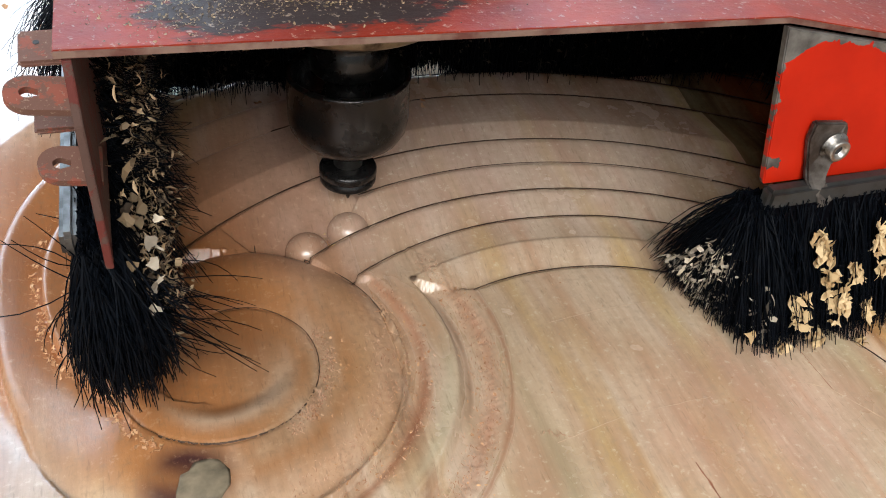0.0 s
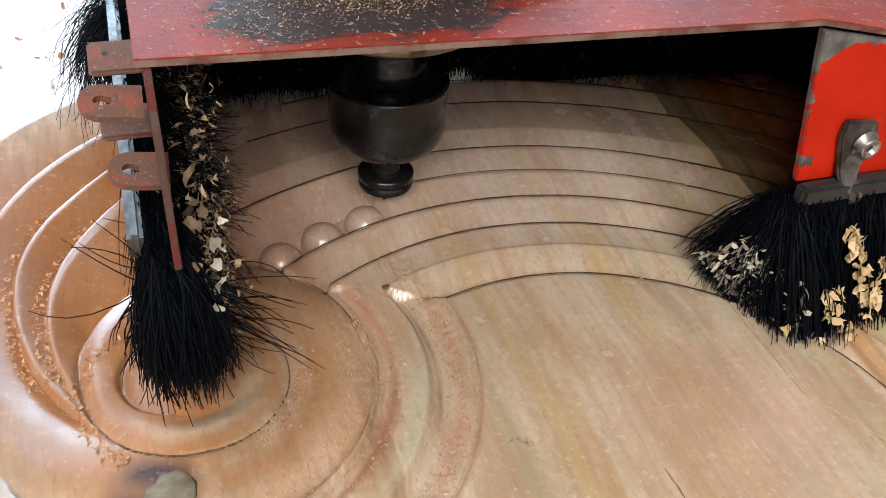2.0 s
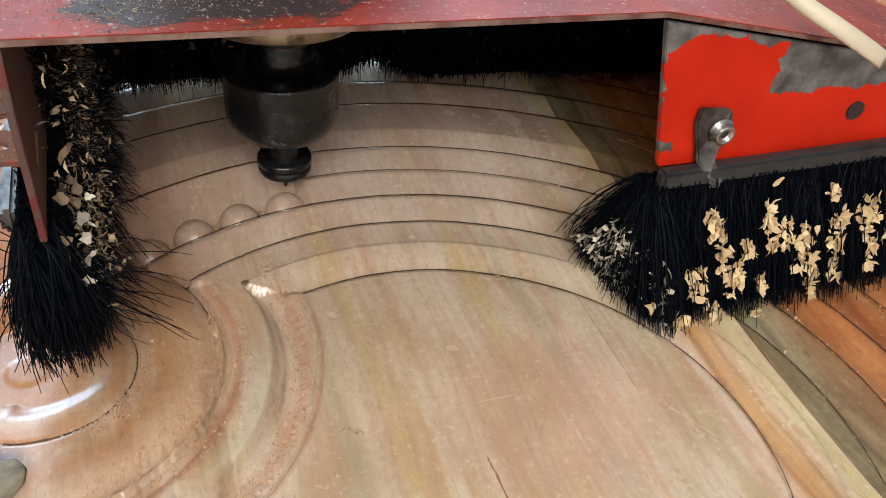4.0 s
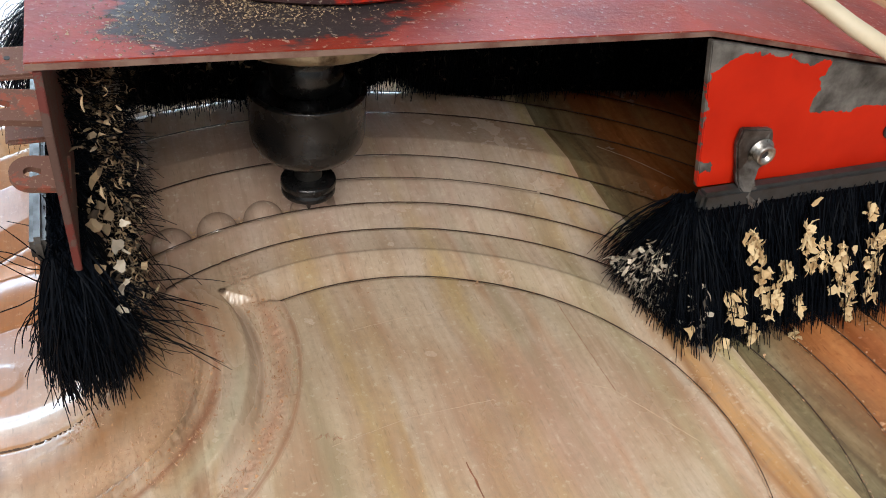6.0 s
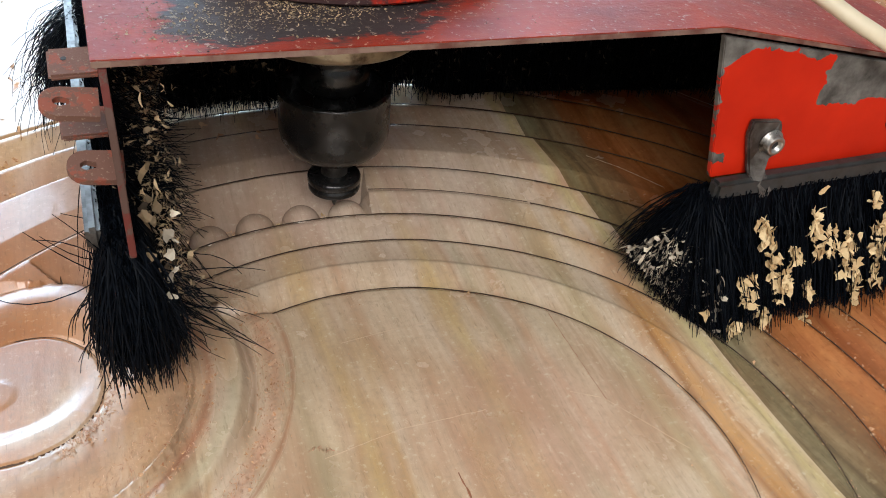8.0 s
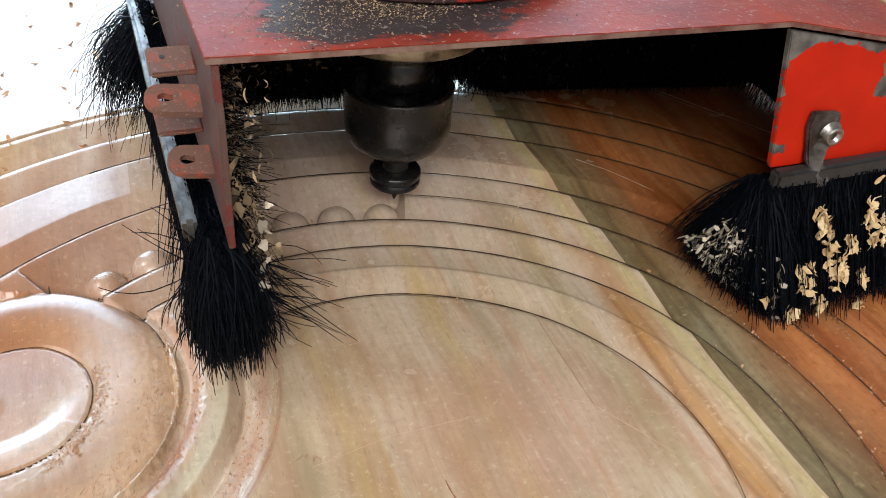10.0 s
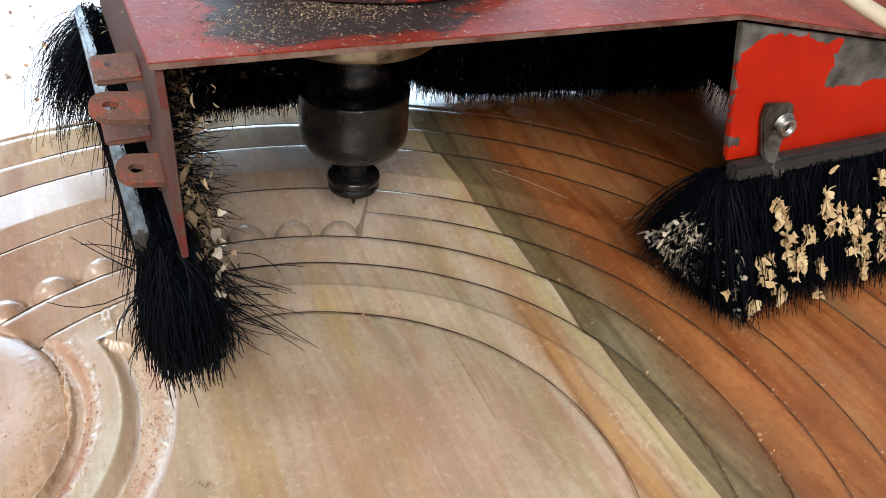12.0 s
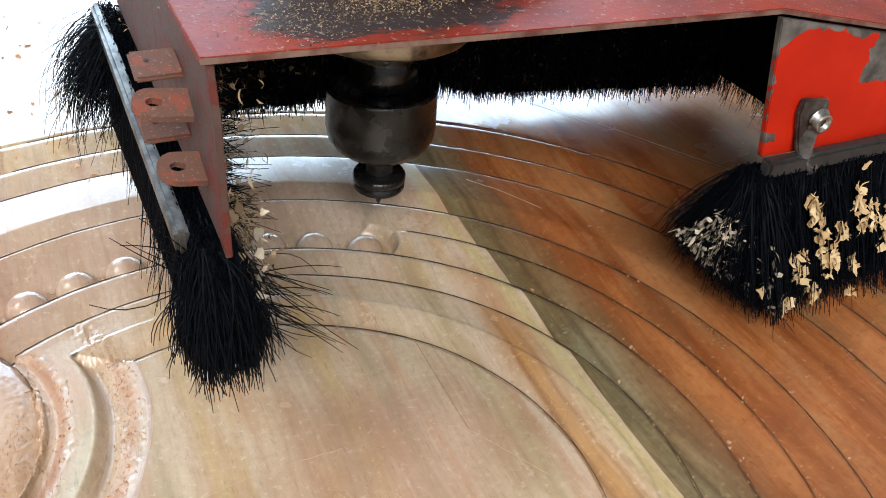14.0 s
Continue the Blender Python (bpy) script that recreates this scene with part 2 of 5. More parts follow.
def flakes(name, dark, light):
    m, tree, shader = material(name)
    geo = tree.nodes.new("ShaderNodeNewGeometry")
    tree.links.new(ramp(tree, geo.outputs["Random Per Island"], [(0.0, dark), (1.0, light)]), shader.inputs["Base Color"])
    shader.inputs["Roughness"].default_value = 0.7
    return m


CREAM = wood("cream_timber", (0.42, 0.295, 0.18), (0.60, 0.465, 0.325), (0.72, 0.60, 0.455),
             streak=[(68, 6, (0.60, 0.45, 0.19), 0.6, 300), (84, 5, (0.44, 0.37, 0.23), 0.6, 300), (31, 5, (0.50, 0.31, 0.18), 0.5, 300), (95, 4, (0.56, 0.34, 0.20), 0.5, 300), (2, 6, (0.66, 0.56, 0.40), 0.6, 300), (-22, 5, (0.48, 0.35, 0.20), 0.5, 300), (149, 10, (0.54, 0.28, 0.08), 0.8, 80), (146, 2, (0.30, 0.13, 0.05), 0.6, 70), (153, 1.6, (0.34, 0.15, 0.05), 0.5, 60), (127, 9, (0.42, 0.35, 0.18), 0.5, 300), (24, 4, (0.50, 0.30, 0.11), 0.5, 40), (-4, 6, (0.40, 0.35, 0.22), 0.75, 60), (13, 6, (0.58, 0.42, 0.16), 0.5, 300), (42, 10, (0.72, 0.62, 0.46), 0.55, 300), (104, 8, (0.64, 0.54, 0.38), 0.55, 300), (162, 6, (0.60, 0.51, 0.24), 0.75, 300), (60, 5, (0.52, 0.36, 0.18), 0.4, 30)],
             blush=[(-25, 55, 95, (0.57, 0.37, 0.235), 0.3), (74, 20, 52, (0.54, 0.33, 0.24), 0.5), (-118, 12, 80, (0.55, 0.31, 0.14), 0.5), (-130, -14, 36, (0.50, 0.19, 0.05), 0.7), (-118, 40, 20, (0.50, 0.23, 0.08), 0.4), (-190, 70, 125, (0.38, 0.14, 0.04), 0.9), (-95, 150, 95, (0.50, 0.34, 0.27), 0.6), (0, 185, 95, (0.50, 0.385, 0.32), 0.6), (-114, -36, 16, (0.07, 0.025, 0.022), 1.0), (-56.8, 70, 2.2, (0.09, 0.05, 0.03), 1.0), (-117.2, 15, 2.4, (0.12, 0.035, 0.02), 0.9)],
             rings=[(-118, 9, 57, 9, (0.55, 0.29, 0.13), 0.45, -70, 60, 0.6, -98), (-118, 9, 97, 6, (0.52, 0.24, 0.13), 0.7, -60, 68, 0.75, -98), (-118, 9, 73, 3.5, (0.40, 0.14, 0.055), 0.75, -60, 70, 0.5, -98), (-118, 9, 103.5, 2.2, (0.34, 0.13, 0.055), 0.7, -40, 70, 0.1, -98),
                    # The ring at 89.5 paints the shade on the cove's steep east-facing wall.
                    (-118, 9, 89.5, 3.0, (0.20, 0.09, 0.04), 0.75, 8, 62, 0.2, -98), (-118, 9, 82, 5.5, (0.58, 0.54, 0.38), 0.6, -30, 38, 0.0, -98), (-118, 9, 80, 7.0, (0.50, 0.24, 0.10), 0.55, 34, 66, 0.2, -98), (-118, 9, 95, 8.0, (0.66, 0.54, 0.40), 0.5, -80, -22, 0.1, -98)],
             hues=[((0.56, 0.32, 0.20), 30), ((0.60, 0.42, 0.20), 24), ((0.45, 0.28, 0.17), 44), ((0.70, 0.60, 0.48), 50)])
SALMON = wood("salmon_timber", (0.27, 0.135, 0.066), (0.40, 0.25, 0.145), (0.53, 0.385, 0.26),
             blush=[(74, 20, 52, (0.54, 0.33, 0.24), 0.5), (-118, 12, 80, (0.55, 0.33, 0.17), 0.4), (-130, -14, 36, (0.50, 0.19, 0.05), 0.7), (-118, 40, 20, (0.50, 0.23, 0.08), 0.4), (-190, 70, 125, (0.38, 0.14, 0.04), 0.9), (-95, 150, 95, (0.50, 0.34, 0.27), 0.6), (0, 185, 95, (0.50, 0.385, 0.32), 0.6), (-114, -36, 16, (0.07, 0.025, 0.022), 1.0), (-56.8, 70, 2.2, (0.09, 0.05, 0.03), 1.0), (-117.2, 15, 2.4, (0.12, 0.035, 0.02), 0.9)],
             # Pale rings at 58 and 22 paint light on the scroll's west-facing slopes.
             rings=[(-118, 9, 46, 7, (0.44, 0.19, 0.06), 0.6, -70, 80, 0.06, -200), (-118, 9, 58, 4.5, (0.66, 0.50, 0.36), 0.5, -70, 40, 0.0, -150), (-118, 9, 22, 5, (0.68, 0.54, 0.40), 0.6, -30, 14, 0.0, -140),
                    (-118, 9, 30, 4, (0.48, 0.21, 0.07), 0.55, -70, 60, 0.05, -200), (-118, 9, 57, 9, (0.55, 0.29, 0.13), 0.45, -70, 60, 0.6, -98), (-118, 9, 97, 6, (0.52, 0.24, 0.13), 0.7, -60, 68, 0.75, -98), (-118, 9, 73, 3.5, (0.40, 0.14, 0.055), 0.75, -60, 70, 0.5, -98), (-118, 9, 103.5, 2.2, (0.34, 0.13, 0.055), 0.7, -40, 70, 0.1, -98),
                    # Again at 89.5, the cove wall's shade is put into the colour.
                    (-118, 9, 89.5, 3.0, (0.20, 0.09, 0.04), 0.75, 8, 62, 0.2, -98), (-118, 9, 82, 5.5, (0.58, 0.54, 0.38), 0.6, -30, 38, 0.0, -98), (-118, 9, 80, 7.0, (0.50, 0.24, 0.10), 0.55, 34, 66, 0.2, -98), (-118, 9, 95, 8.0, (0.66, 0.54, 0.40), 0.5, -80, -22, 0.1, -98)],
             hues=[((0.56, 0.32, 0.20), 30), ((0.60, 0.42, 0.20), 24), ((0.45, 0.28, 0.17), 44), ((0.70, 0.60, 0.48), 50)], rough=0.29)
OLIVE = wood("olive_grey_timber", (0.085, 0.06, 0.03), (0.185, 0.135, 0.068), (0.32, 0.25, 0.135), streak=[(202, 24, (0.27, 0.115, 0.045), 1.0, 900), (172, 4, (0.22, 0.19, 0.10), 0.6, 900), (180, 3, (0.09, 0.06, 0.03), 0.6, 900)], hues=[((0.30, 0.19, 0.08), 30), ((0.34, 0.32, 0.2), 40)])
RED = wood("red_brown_timber", (0.18, 0.047, 0.012), (0.38, 0.12, 0.031), (0.52, 0.21, 0.07), streak=[(194, 20, (0.27, 0.115, 0.045), 1.0, 900), (226, 6, (0.20, 0.06, 0.018), 0.5, 900), (243, 9, (0.52, 0.22, 0.08), 0.5, 900), (270, 7, (0.22, 0.06, 0.02), 0.6, 900)], hues=[((0.24, 0.05, 0.012), 26), ((0.36, 0.22, 0.10), 34), ((0.50, 0.20, 0.07), 40)])
KNOT = plain("grey_knot", (0.20, 0.165, 0.11), 0.7, 0.5, 120.0)
HOOD_PAINT = hood_paint("scuffed_red_paint", ((0.15, 0.016, 0.009), (0.25, 0.027, 0.012), (0.36, 0.040, 0.013)), (-0.018, -0.092, 0), 0.042, 0.5)
FLANGE_PAINT = hood_paint("greasy_red_paint", ((0.45, 0.02, 0.006), (0.55, 0.022, 0.006), (0.62, 0.026, 0.006)), (-0.03, -0.07, 0), 0.05, 0.1)
DULL_RED = paint("dull_red_paint", (0.125, 0.026, 0.02), (0.09, 0.05, 0.04), 0.55, 0.46, 90.0)
RUST = paint("rusty_red_paint", (0.25, 0.075, 0.048), (0.15, 0.075, 0.055), 0.5, 0.46, 120.0, 0.3)
WORN_EDGE = metal("rubbed_edge", (0.22, 0.14, 0.11), 0.5, 0.2, (0.12, 0.04, 0.03), 0.42)
STRIP = metal("grey_strip_steel", (0.15, 0.14, 0.13), 0.42, 0.6, (0.05, 0.04, 0.034), 0.42)
STEEL = metal("worn_steel", (0.45, 0.43, 0.4), 0.35)
GALV = metal("grey_rail_steel", (0.05, 0.052, 0.052), 0.45, 0.4)
BLACK_STEEL = metal("black_oxide_steel", (0.045, 0.044, 0.044), 0.24, 0.85, (0.02, 0.02, 0.02))
BRASS = metal("stained_nose_steel", (0.30, 0.25, 0.18), 0.35, 1.0, (0.07, 0.05, 0.035), 0.52)
# Near-black for solid discs that stand in for the dark inside holes.
HOLE_SHADE = plain("hole_shade", (0.02, 0.02, 0.022), 0.45, 0.6, 90.0)
BRISTLE = plain("black_bristle", (0.0024, 0.0036, 0.006), 0.5, 0.6, 400.0)
BRISTLE.node_tree.nodes["Principled BSDF"].inputs["Specular IOR Level"].default_value = 0.06
BRISTLE_CORE = plain("bristle_root", (0.002, 0.002, 0.003), 0.9)
BRISTLE_CORE.node_tree.nodes["Principled BSDF"].inputs["Specular IOR Level"].default_value = 0.02
SHAVING = flakes("pale_shavings", (0.40, 0.25, 0.11), (0.72, 0.55, 0.31))
MIXED = flakes("dull_shavings", (0.05, 0.034, 0.022), (0.50, 0.36, 0.21))
GREYED = flakes("greyish_shavings", (0.10, 0.08, 0.06), (0.62, 0.54, 0.42))
TORN = flakes("torn_fibres", (0.38, 0.18, 0.10), (0.66, 0.44, 0.30))
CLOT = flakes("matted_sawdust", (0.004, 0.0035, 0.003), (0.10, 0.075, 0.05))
DUST = flakes("reddish_shavings", (0.38, 0.18, 0.08), (0.64, 0.40, 0.22))
TABLE = plain("white_table_board", (0.86, 0.87, 0.9), 0.35, 0.04, 4.0)
PLASTER = plain("workshop_plaster", (0.5, 0.47, 0.43), 0.9, 0.15, 2.0)
CONCRETE = plain("concrete", (0.22, 0.21, 0.2), 0.85, 0.3, 3.0)
CABLE = plain("cream_cable_sheath", (0.58, 0.50, 0.36), 0.5, 0.1)


# ---------------------------------------------------------------- mesh helpers
def part(name, bm, mat, parent=None, label="", smooth=False, kind=""):
    mesh = bpy.data.meshes.new(name)
    bm.to_mesh(mesh)
    bm.free()
    mesh.materials.append(mat)
    if smooth:
        for p in mesh.polygons:
            p.use_smooth = True
    ob = new(name, mesh)
    ob.parent = parent
    return tagged(ob, label=label, kind=kind)


def raw(name, verts, faces, mat, parent=None, label="", smooth=False, kind=""):
    mesh = bpy.data.meshes.new(name)
    mesh.from_pydata(verts, [], faces)
    mesh.materials.append(mat)
    if smooth:
        mesh.polygons.foreach_set("use_smooth", [True] * len(mesh.polygons))
    ob = new(name, mesh)
    ob.parent = parent
    return tagged(ob, label=label, kind=kind)


def box(bm, x0, x1, y0, y1, z0, z1, bevel=0.0, m=None):
    made = bmesh.ops.create_cube(bm, size=1.0)["verts"]
    for v in made:
        v.co = Vector(((x0 + x1) / 2 + v.co.x * (x1 - x0), (y0 + y1) / 2 + v.co.y * (y1 - y0), (z0 + z1) / 2 + v.co.z * (z1 - z0))) * MM
    if bevel:
        edges = list({e for v in made for e in v.link_edges})
        made = bmesh.ops.bevel(bm, geom=edges, offset=bevel * MM, segments=2, affect="EDGES")["verts"]
    if m:
        bmesh.ops.transform(bm, matrix=m, verts=made)


def prism(bm, outline, y0, y1, bevel=0.0):
    """A plate whose outline is given in x and z, from y0 to y1, in millimetres."""
    front = [bm.verts.new(Vector((x, y0, z)) * MM) for x, z in outline]
    back = [bm.verts.new(Vector((x, y1, z)) * MM) for x, z in outline]
    n = len(outline)
    bm.faces.new(front)
    bm.faces.new(back[::-1])
    for i in range(n):
        bm.faces.new((front[i], back[i], back[(i + 1) % n], front[(i + 1) % n]))
    bmesh.ops.recalc_face_normals(bm, faces=bm.faces)
    if bevel:
        bmesh.ops.bevel(bm, geom=list(bm.edges), offset=bevel * MM, segments=2, affect="EDGES")


def lathe(bm, profile, steps=64, centre=(0, 0)):
    """A turned body from (radius, z) pairs, in millimetres."""
    rings = []
    for r, z in profile:
        rings.append([bm.verts.new(Vector((centre[0] + r * math.cos(2 * math.pi * i / steps), centre[1] + r * math.sin(2 * math.pi * i / steps), z)) * MM) for i in range(steps)])
    for a, b in zip(rings, rings[1:]):
        for i in range(steps):
            j = (i + 1) % steps
            bm.faces.new((a[i], a[j], b[j], b[i]))
    bm.faces.new(rings[0][::-1])
    bm.faces.new(rings[-1])
    bmesh.ops.recalc_face_normals(bm, faces=bm.faces)


# ---------------------------------------------------------------- carved panel
ARC = (38.0, -13.0)          # centre of the concentric mouldings
EYE = (-118.0, 9.0)          # centre of the scroll
TURN = radians(24)


def stretch(dx):
    """The rings are drawn out a little towards the red planks: from true to ring coordinates."""
    return dx - 7.5 * (1 - np.exp(-np.maximum(dx, 0) / 40.0))


def unstretch(d):
    x = d
    for _ in range(14):
        x = d + 7.5 * (1 - np.exp(-np.maximum(x, 0) / 40.0))
    return x


def arc_point(radius, angle):
    """The place on a ring of the mouldings, by its angle in radians."""
    return ARC[0] + unstretch(radius * np.cos(angle)), ARC[1] + radius * np.sin(angle)


def steps_of(lo, hi, fine_lo, fine_hi, fine, coarse):
    a = np.arange(lo, fine_lo, coarse)
    b = np.arange(fine_lo, fine_hi, fine)
    c = np.arange(fine_hi, hi + coarse, coarse)
    return np.concatenate([a, b, c])


def line(angle, table):
    return np.interp(angle, [t[0] for t in table], [t[1] for t in table])


def soft_line(angle, table, window=9.0):
    """A table by angle, its corners rounded off."""
    lo, hi = table[0][0], table[-1][0]
    at = np.arange(lo, hi + 0.5, 0.5)
    value = np.interp(at, [t[0] for t in table], [t[1] for t in table])
    n = int(window / 0.5)
    for _ in range(2):
        padded = np.concatenate([2 * value[0] - value[n:0:-1], value, 2 * value[-1] - value[-2:-n - 2:-1]])
        value = np.convolve(padded, np.ones(2 * n + 1) / (2 * n + 1), "valid")
    return np.interp(angle, at, value)


def round_line(angle, first, second, split):
    return np.where(angle < split, soft_line(angle, first), soft_line(angle, second))


def ramp_and_lip(u, depth):
    """A slope that faces the middle and ends in a narrow level lip."""
    u = np.clip(u, 0, 1)
    return -depth * (1 - np.clip(u / 0.84, 0, 1) ** 0.92)


def crest(dist, width=0.9):
    """0 on the inner side of a line, 1 past it, over about a millimetre."""
    return 1 / (1 + np.exp(-np.clip(dist / width * 4, -30, 30)))


def ring_height(big):
    z = np.zeros_like(big)
    for lo, hi, depth in ((142, 163, 5.4), (163, 184.5, 3.9), (184.5, 206, 4.1), (206, 226, 6.0), (251, 276, 5.6), (276, 303, 6.4)):
        z = np.where((big >= lo) & (big < hi), ramp_and_lip((big - lo) / (hi - lo), depth), z)
    return z


def bed_height(big):
    return -11.4 + 11.4 * np.clip((big - 179) / 25.0, 0, 1) ** 1.2


def carve(x, y):
    """Height of the carved face in millimetres."""
    across = stretch(x - ARC[0])
    big = np.hypot(across, y - ARC[1])
    r = np.hypot(x - EYE[0], y - EYE[1])
    th = np.degrees(np.arctan2(y - EYE[1], x - EYE[0])) % 360
    # channel round the field: steep at the field along the arc, steep at the scroll's band beside it
    top, left = big - 107.0, 104.0 - r
    d = np.maximum(top, left)
    cove = np.where(top >= left, -6.2 * np.clip(1 - top / 19.0, 0, 1) ** 1.3 * crest(top - 0.5), -6.0 * np.clip(left / 13.5, 0, 1) ** 1.3 * np.clip((19.5 - left) / 3.2, 0, 1))
    z = np.where(d > 0, cove, 0.0)
    z -= 0.5 * crest(d - 19.5, 0.8) * crest(31 - d, 5.0)
    z -= 3.0 * np.clip((left - 27) / 6, 0, 1) ** 2 * (left > top) * (r > 66)
    # concentric rings
    outside = (big > 142) & (r > 67)
    z = np.where(outside, ring_height(big), z)
    # milled strip in which the beads stand
    turn = np.degrees(np.arctan2(y - ARC[1], across))
    last = radians(85.2)
    bed = np.maximum(np.clip((turn - 85.2) / 1.2, 0, 1), np.clip((15.6 - np.hypot(across - 175 * math.cos(last), y - ARC[1] - 175 * math.sin(last))) / 3.0, 0, 1))
    z = np.where(outside & (big > 163.5) & (big < 206) & (turn > 79.9) & (turn < 151), bed_height(big) * bed + z * (1 - bed), z)
    for line_r in (107.0, 142.0, 163.0, 184.5, 206.0, 251.0, 276.0, 303.0):
        if line_r == 184.5:
            keep = (turn < 81.4) & (r > 67)
        elif line_r == 107.0:
            keep = r > 104
        else:
            keep = r > 67
        z = z - np.where(keep, 3.0 * np.exp(-((big - line_r - 0.15) / 0.7) ** 2), 0.0)
    # scroll
    A = round_line(th, [(0, 66), (20, 65), (50, 67.5), (90, 69), (104, 69)], [(106, 205), (115, 185), (124, 171), (134, 153), (142, 136), (155, 112), (172, 84), (190, 71), (209, 63), (226, 62), (241, 63), (300, 65), (360, 66)], 105)
    B = round_line(th, [(0, 35.5), (50, 37.6), (92, 36)], [(93, 190), (111, 168), (118, 149), (127, 133), (141, 112), (149, 100), (165, 70), (187, 48), (207, 36), (225, 33), (270, 31), (300, 32), (333, 35), (360, 35.5)], 92.5)
    Cl = round_line(th, [(0, 35.5), (92, 36)], [(93, 160), (112, 138), (121, 117), (132, 100), (147, 80), (165, 57), (187, 40), (207, 34), (225, 33), (360, 35.5)], 92.5)
    west = (th > 106) & (th < 212)
    # one spiral edge, wound once and then again inside itself
    wound = np.where(th < 93, th + 360, th)
    spiral = [(93, 68), (106, 66.5), (118, 62.5), (130, 57.5), (150, 49.5), (162, 45), (176, 39.5), (191, 35.5), (207, 33.3), (235, 31.8), (270, 31), (300, 32), (333, 34.5), (380, 35.8), (410, 37.2), (443, 37.4), (459, 35.0), (475, 32), (495, 29.5), (520, 26.5), (545, 23.5), (580, 18.5), (610, 14), (640, 11.5)]
    I = soft_line(wound, spiral)
    again = soft_line(wound + 360, spiral)
    bowl = soft_line(wound, [(93, 32), (140, 22), (190, 17), (230, 13), (285, 12.5), (323, 13.5), (360, 18.5), (379, 23), (390, 25.6), (407, 29.5), (425, 32), (441, 33), (453, 32)])
    inner = np.where(wound < 270, again, bowl)
    full = 7.0
    slope = lambda lo, hi, depth: ramp_and_lip((r - lo) / np.maximum(hi - lo, 1.0), depth)
    steep = soft_line(wound, [(93, 6), (130, 3.4), (191, 2.4), (270, 2.0), (360, 2.2), (380, 3.0), (410, 5.0), (453, 6)])
    scroll = np.zeros_like(x)
    ease = lambda v: np.clip(v, 0, 1) ** 2 * (3 - 2 * np.clip(v, 0, 1))
    turned = ease((th - 185) / 65.0)
    north = soft_line(th, [(-30, 0.25), (20, 0.7), (60, 1.0), (130, 1.0), (190, 0.4), (240, 0.2), (330, 0.25), (390, 0.7)])
    span = np.clip((r - I) / np.maximum(A - I, 1.0), 0, 1)
    cushion_z = -3.2 * span ** steep - 4.0 * north * (1 - np.clip(span / 0.62, 0, 1)) ** 1.25
    scroll = np.where((r <= A) & (r > B) & (th > 106), slope(B, A, full) * (1 - turned) + cushion_z * turned, scroll)
    scroll = np.where((r <= A) & (r > I) & (th < 93), cushion_z, scroll)
    scroll = np.where(west & (r <= B) & (r > Cl), slope(Cl, B, np.minimum(full, (B - Cl) * 0.3)), scroll)
    scroll = np.where(west & (r <= Cl) & (r > I), slope(I, Cl, np.minimum(full, (Cl - I) * 0.3)), scroll)
    deep = soft_line(wound, [(93, 3.2), (453, 3.2)])
    u = np.clip((r - inner) / np.maximum(I - inner, 1.0), 0, 1)
    early = soft_line(wound, [(93, 1), (190, 1), (250, 0.4), (285, 0), (453, 0)])
    # the eye is a shallow dish whose wall is steep to the north and broad to the south-east
    floor_z = 4.2
    rim = floor_z - 4.0 * north
    dish = -floor_z + rim * (0.8 * ease((r - inner) / np.minimum(9.5, np.maximum(I - inner, 1.0))) + 0.2 * u)
    band = -deep * u ** steep - 4.0 * north * early * (1 - np.clip(u / 0.62, 0, 1)) ** 1.25
    crown = soft_line(wound, [(93, 1.0), (130, 0.8), (190, 0.38), (240, 0.0), (453, 0.0)])
    wall_in = np.clip((r - bowl) / np.maximum(inner - bowl, 0.5), 0, 1)
    pit = -floor_z + rim * crown * wall_in ** 1.6
    scroll = np.where(r <= I, np.where(r > inner, early * band + (1 - early) * dish, pit), scroll)
    for edge, on in ((A, (th < 118) | west), (B, west), (Cl, west), (I, r < 1e9), (inner, wound < 240)):
        scroll = scroll - np.where(on, 0.9 * np.exp(-((r - edge) / 0.6) ** 2), 0.0)
    disc = np.hypot(x + 122, y - 13)
    scroll = np.where(disc < 8.5, scroll + 0.5 * np.clip((8.5 - disc) / 2.4, 0, 1) - 0.3 * np.clip((8.5 - disc) / 2.4, 0, 1) * np.clip((122 + x) / 8.5, -1, 1), scroll)
    zone = (r < 67) | (west & (big > 206) & (th > 118)) | ((th >= 205) & (th < 290) & (r > 60))
    z = np.where(zone, scroll, z)
    outer_left = (th < 262) & (r > A) & (th > 118)
    z = np.where(outer_left, ramp_and_lip((r - A) / 45.0, 8.0) * (1 - turned), z)
    z = np.where(west & (big > 335), 0.0, z)
    return z


def grain_noise(x, y, size, seed):
    """Smooth random heights from -1 to 1 that vary over the given size."""
    table = np.random.RandomState(seed).uniform(-1, 1, (256, 256))
    u, v = np.asarray(x) / size, np.asarray(y) / size
    i, j = np.floor(u).astype(int), np.floor(v).astype(int)
    f, g = u - i, v - j
    f, g = f * f * (3 - 2 * f), g * g * (3 - 2 * g)
    i0, i1, j0, j1 = i % 256, (i + 1) % 256, j % 256, (j + 1) % 256
    return (table[i0, j0] * (1 - f) + table[i1, j0] * f) * (1 - g) + (table[i0, j1] * (1 - f) + table[i1, j1] * f) * g


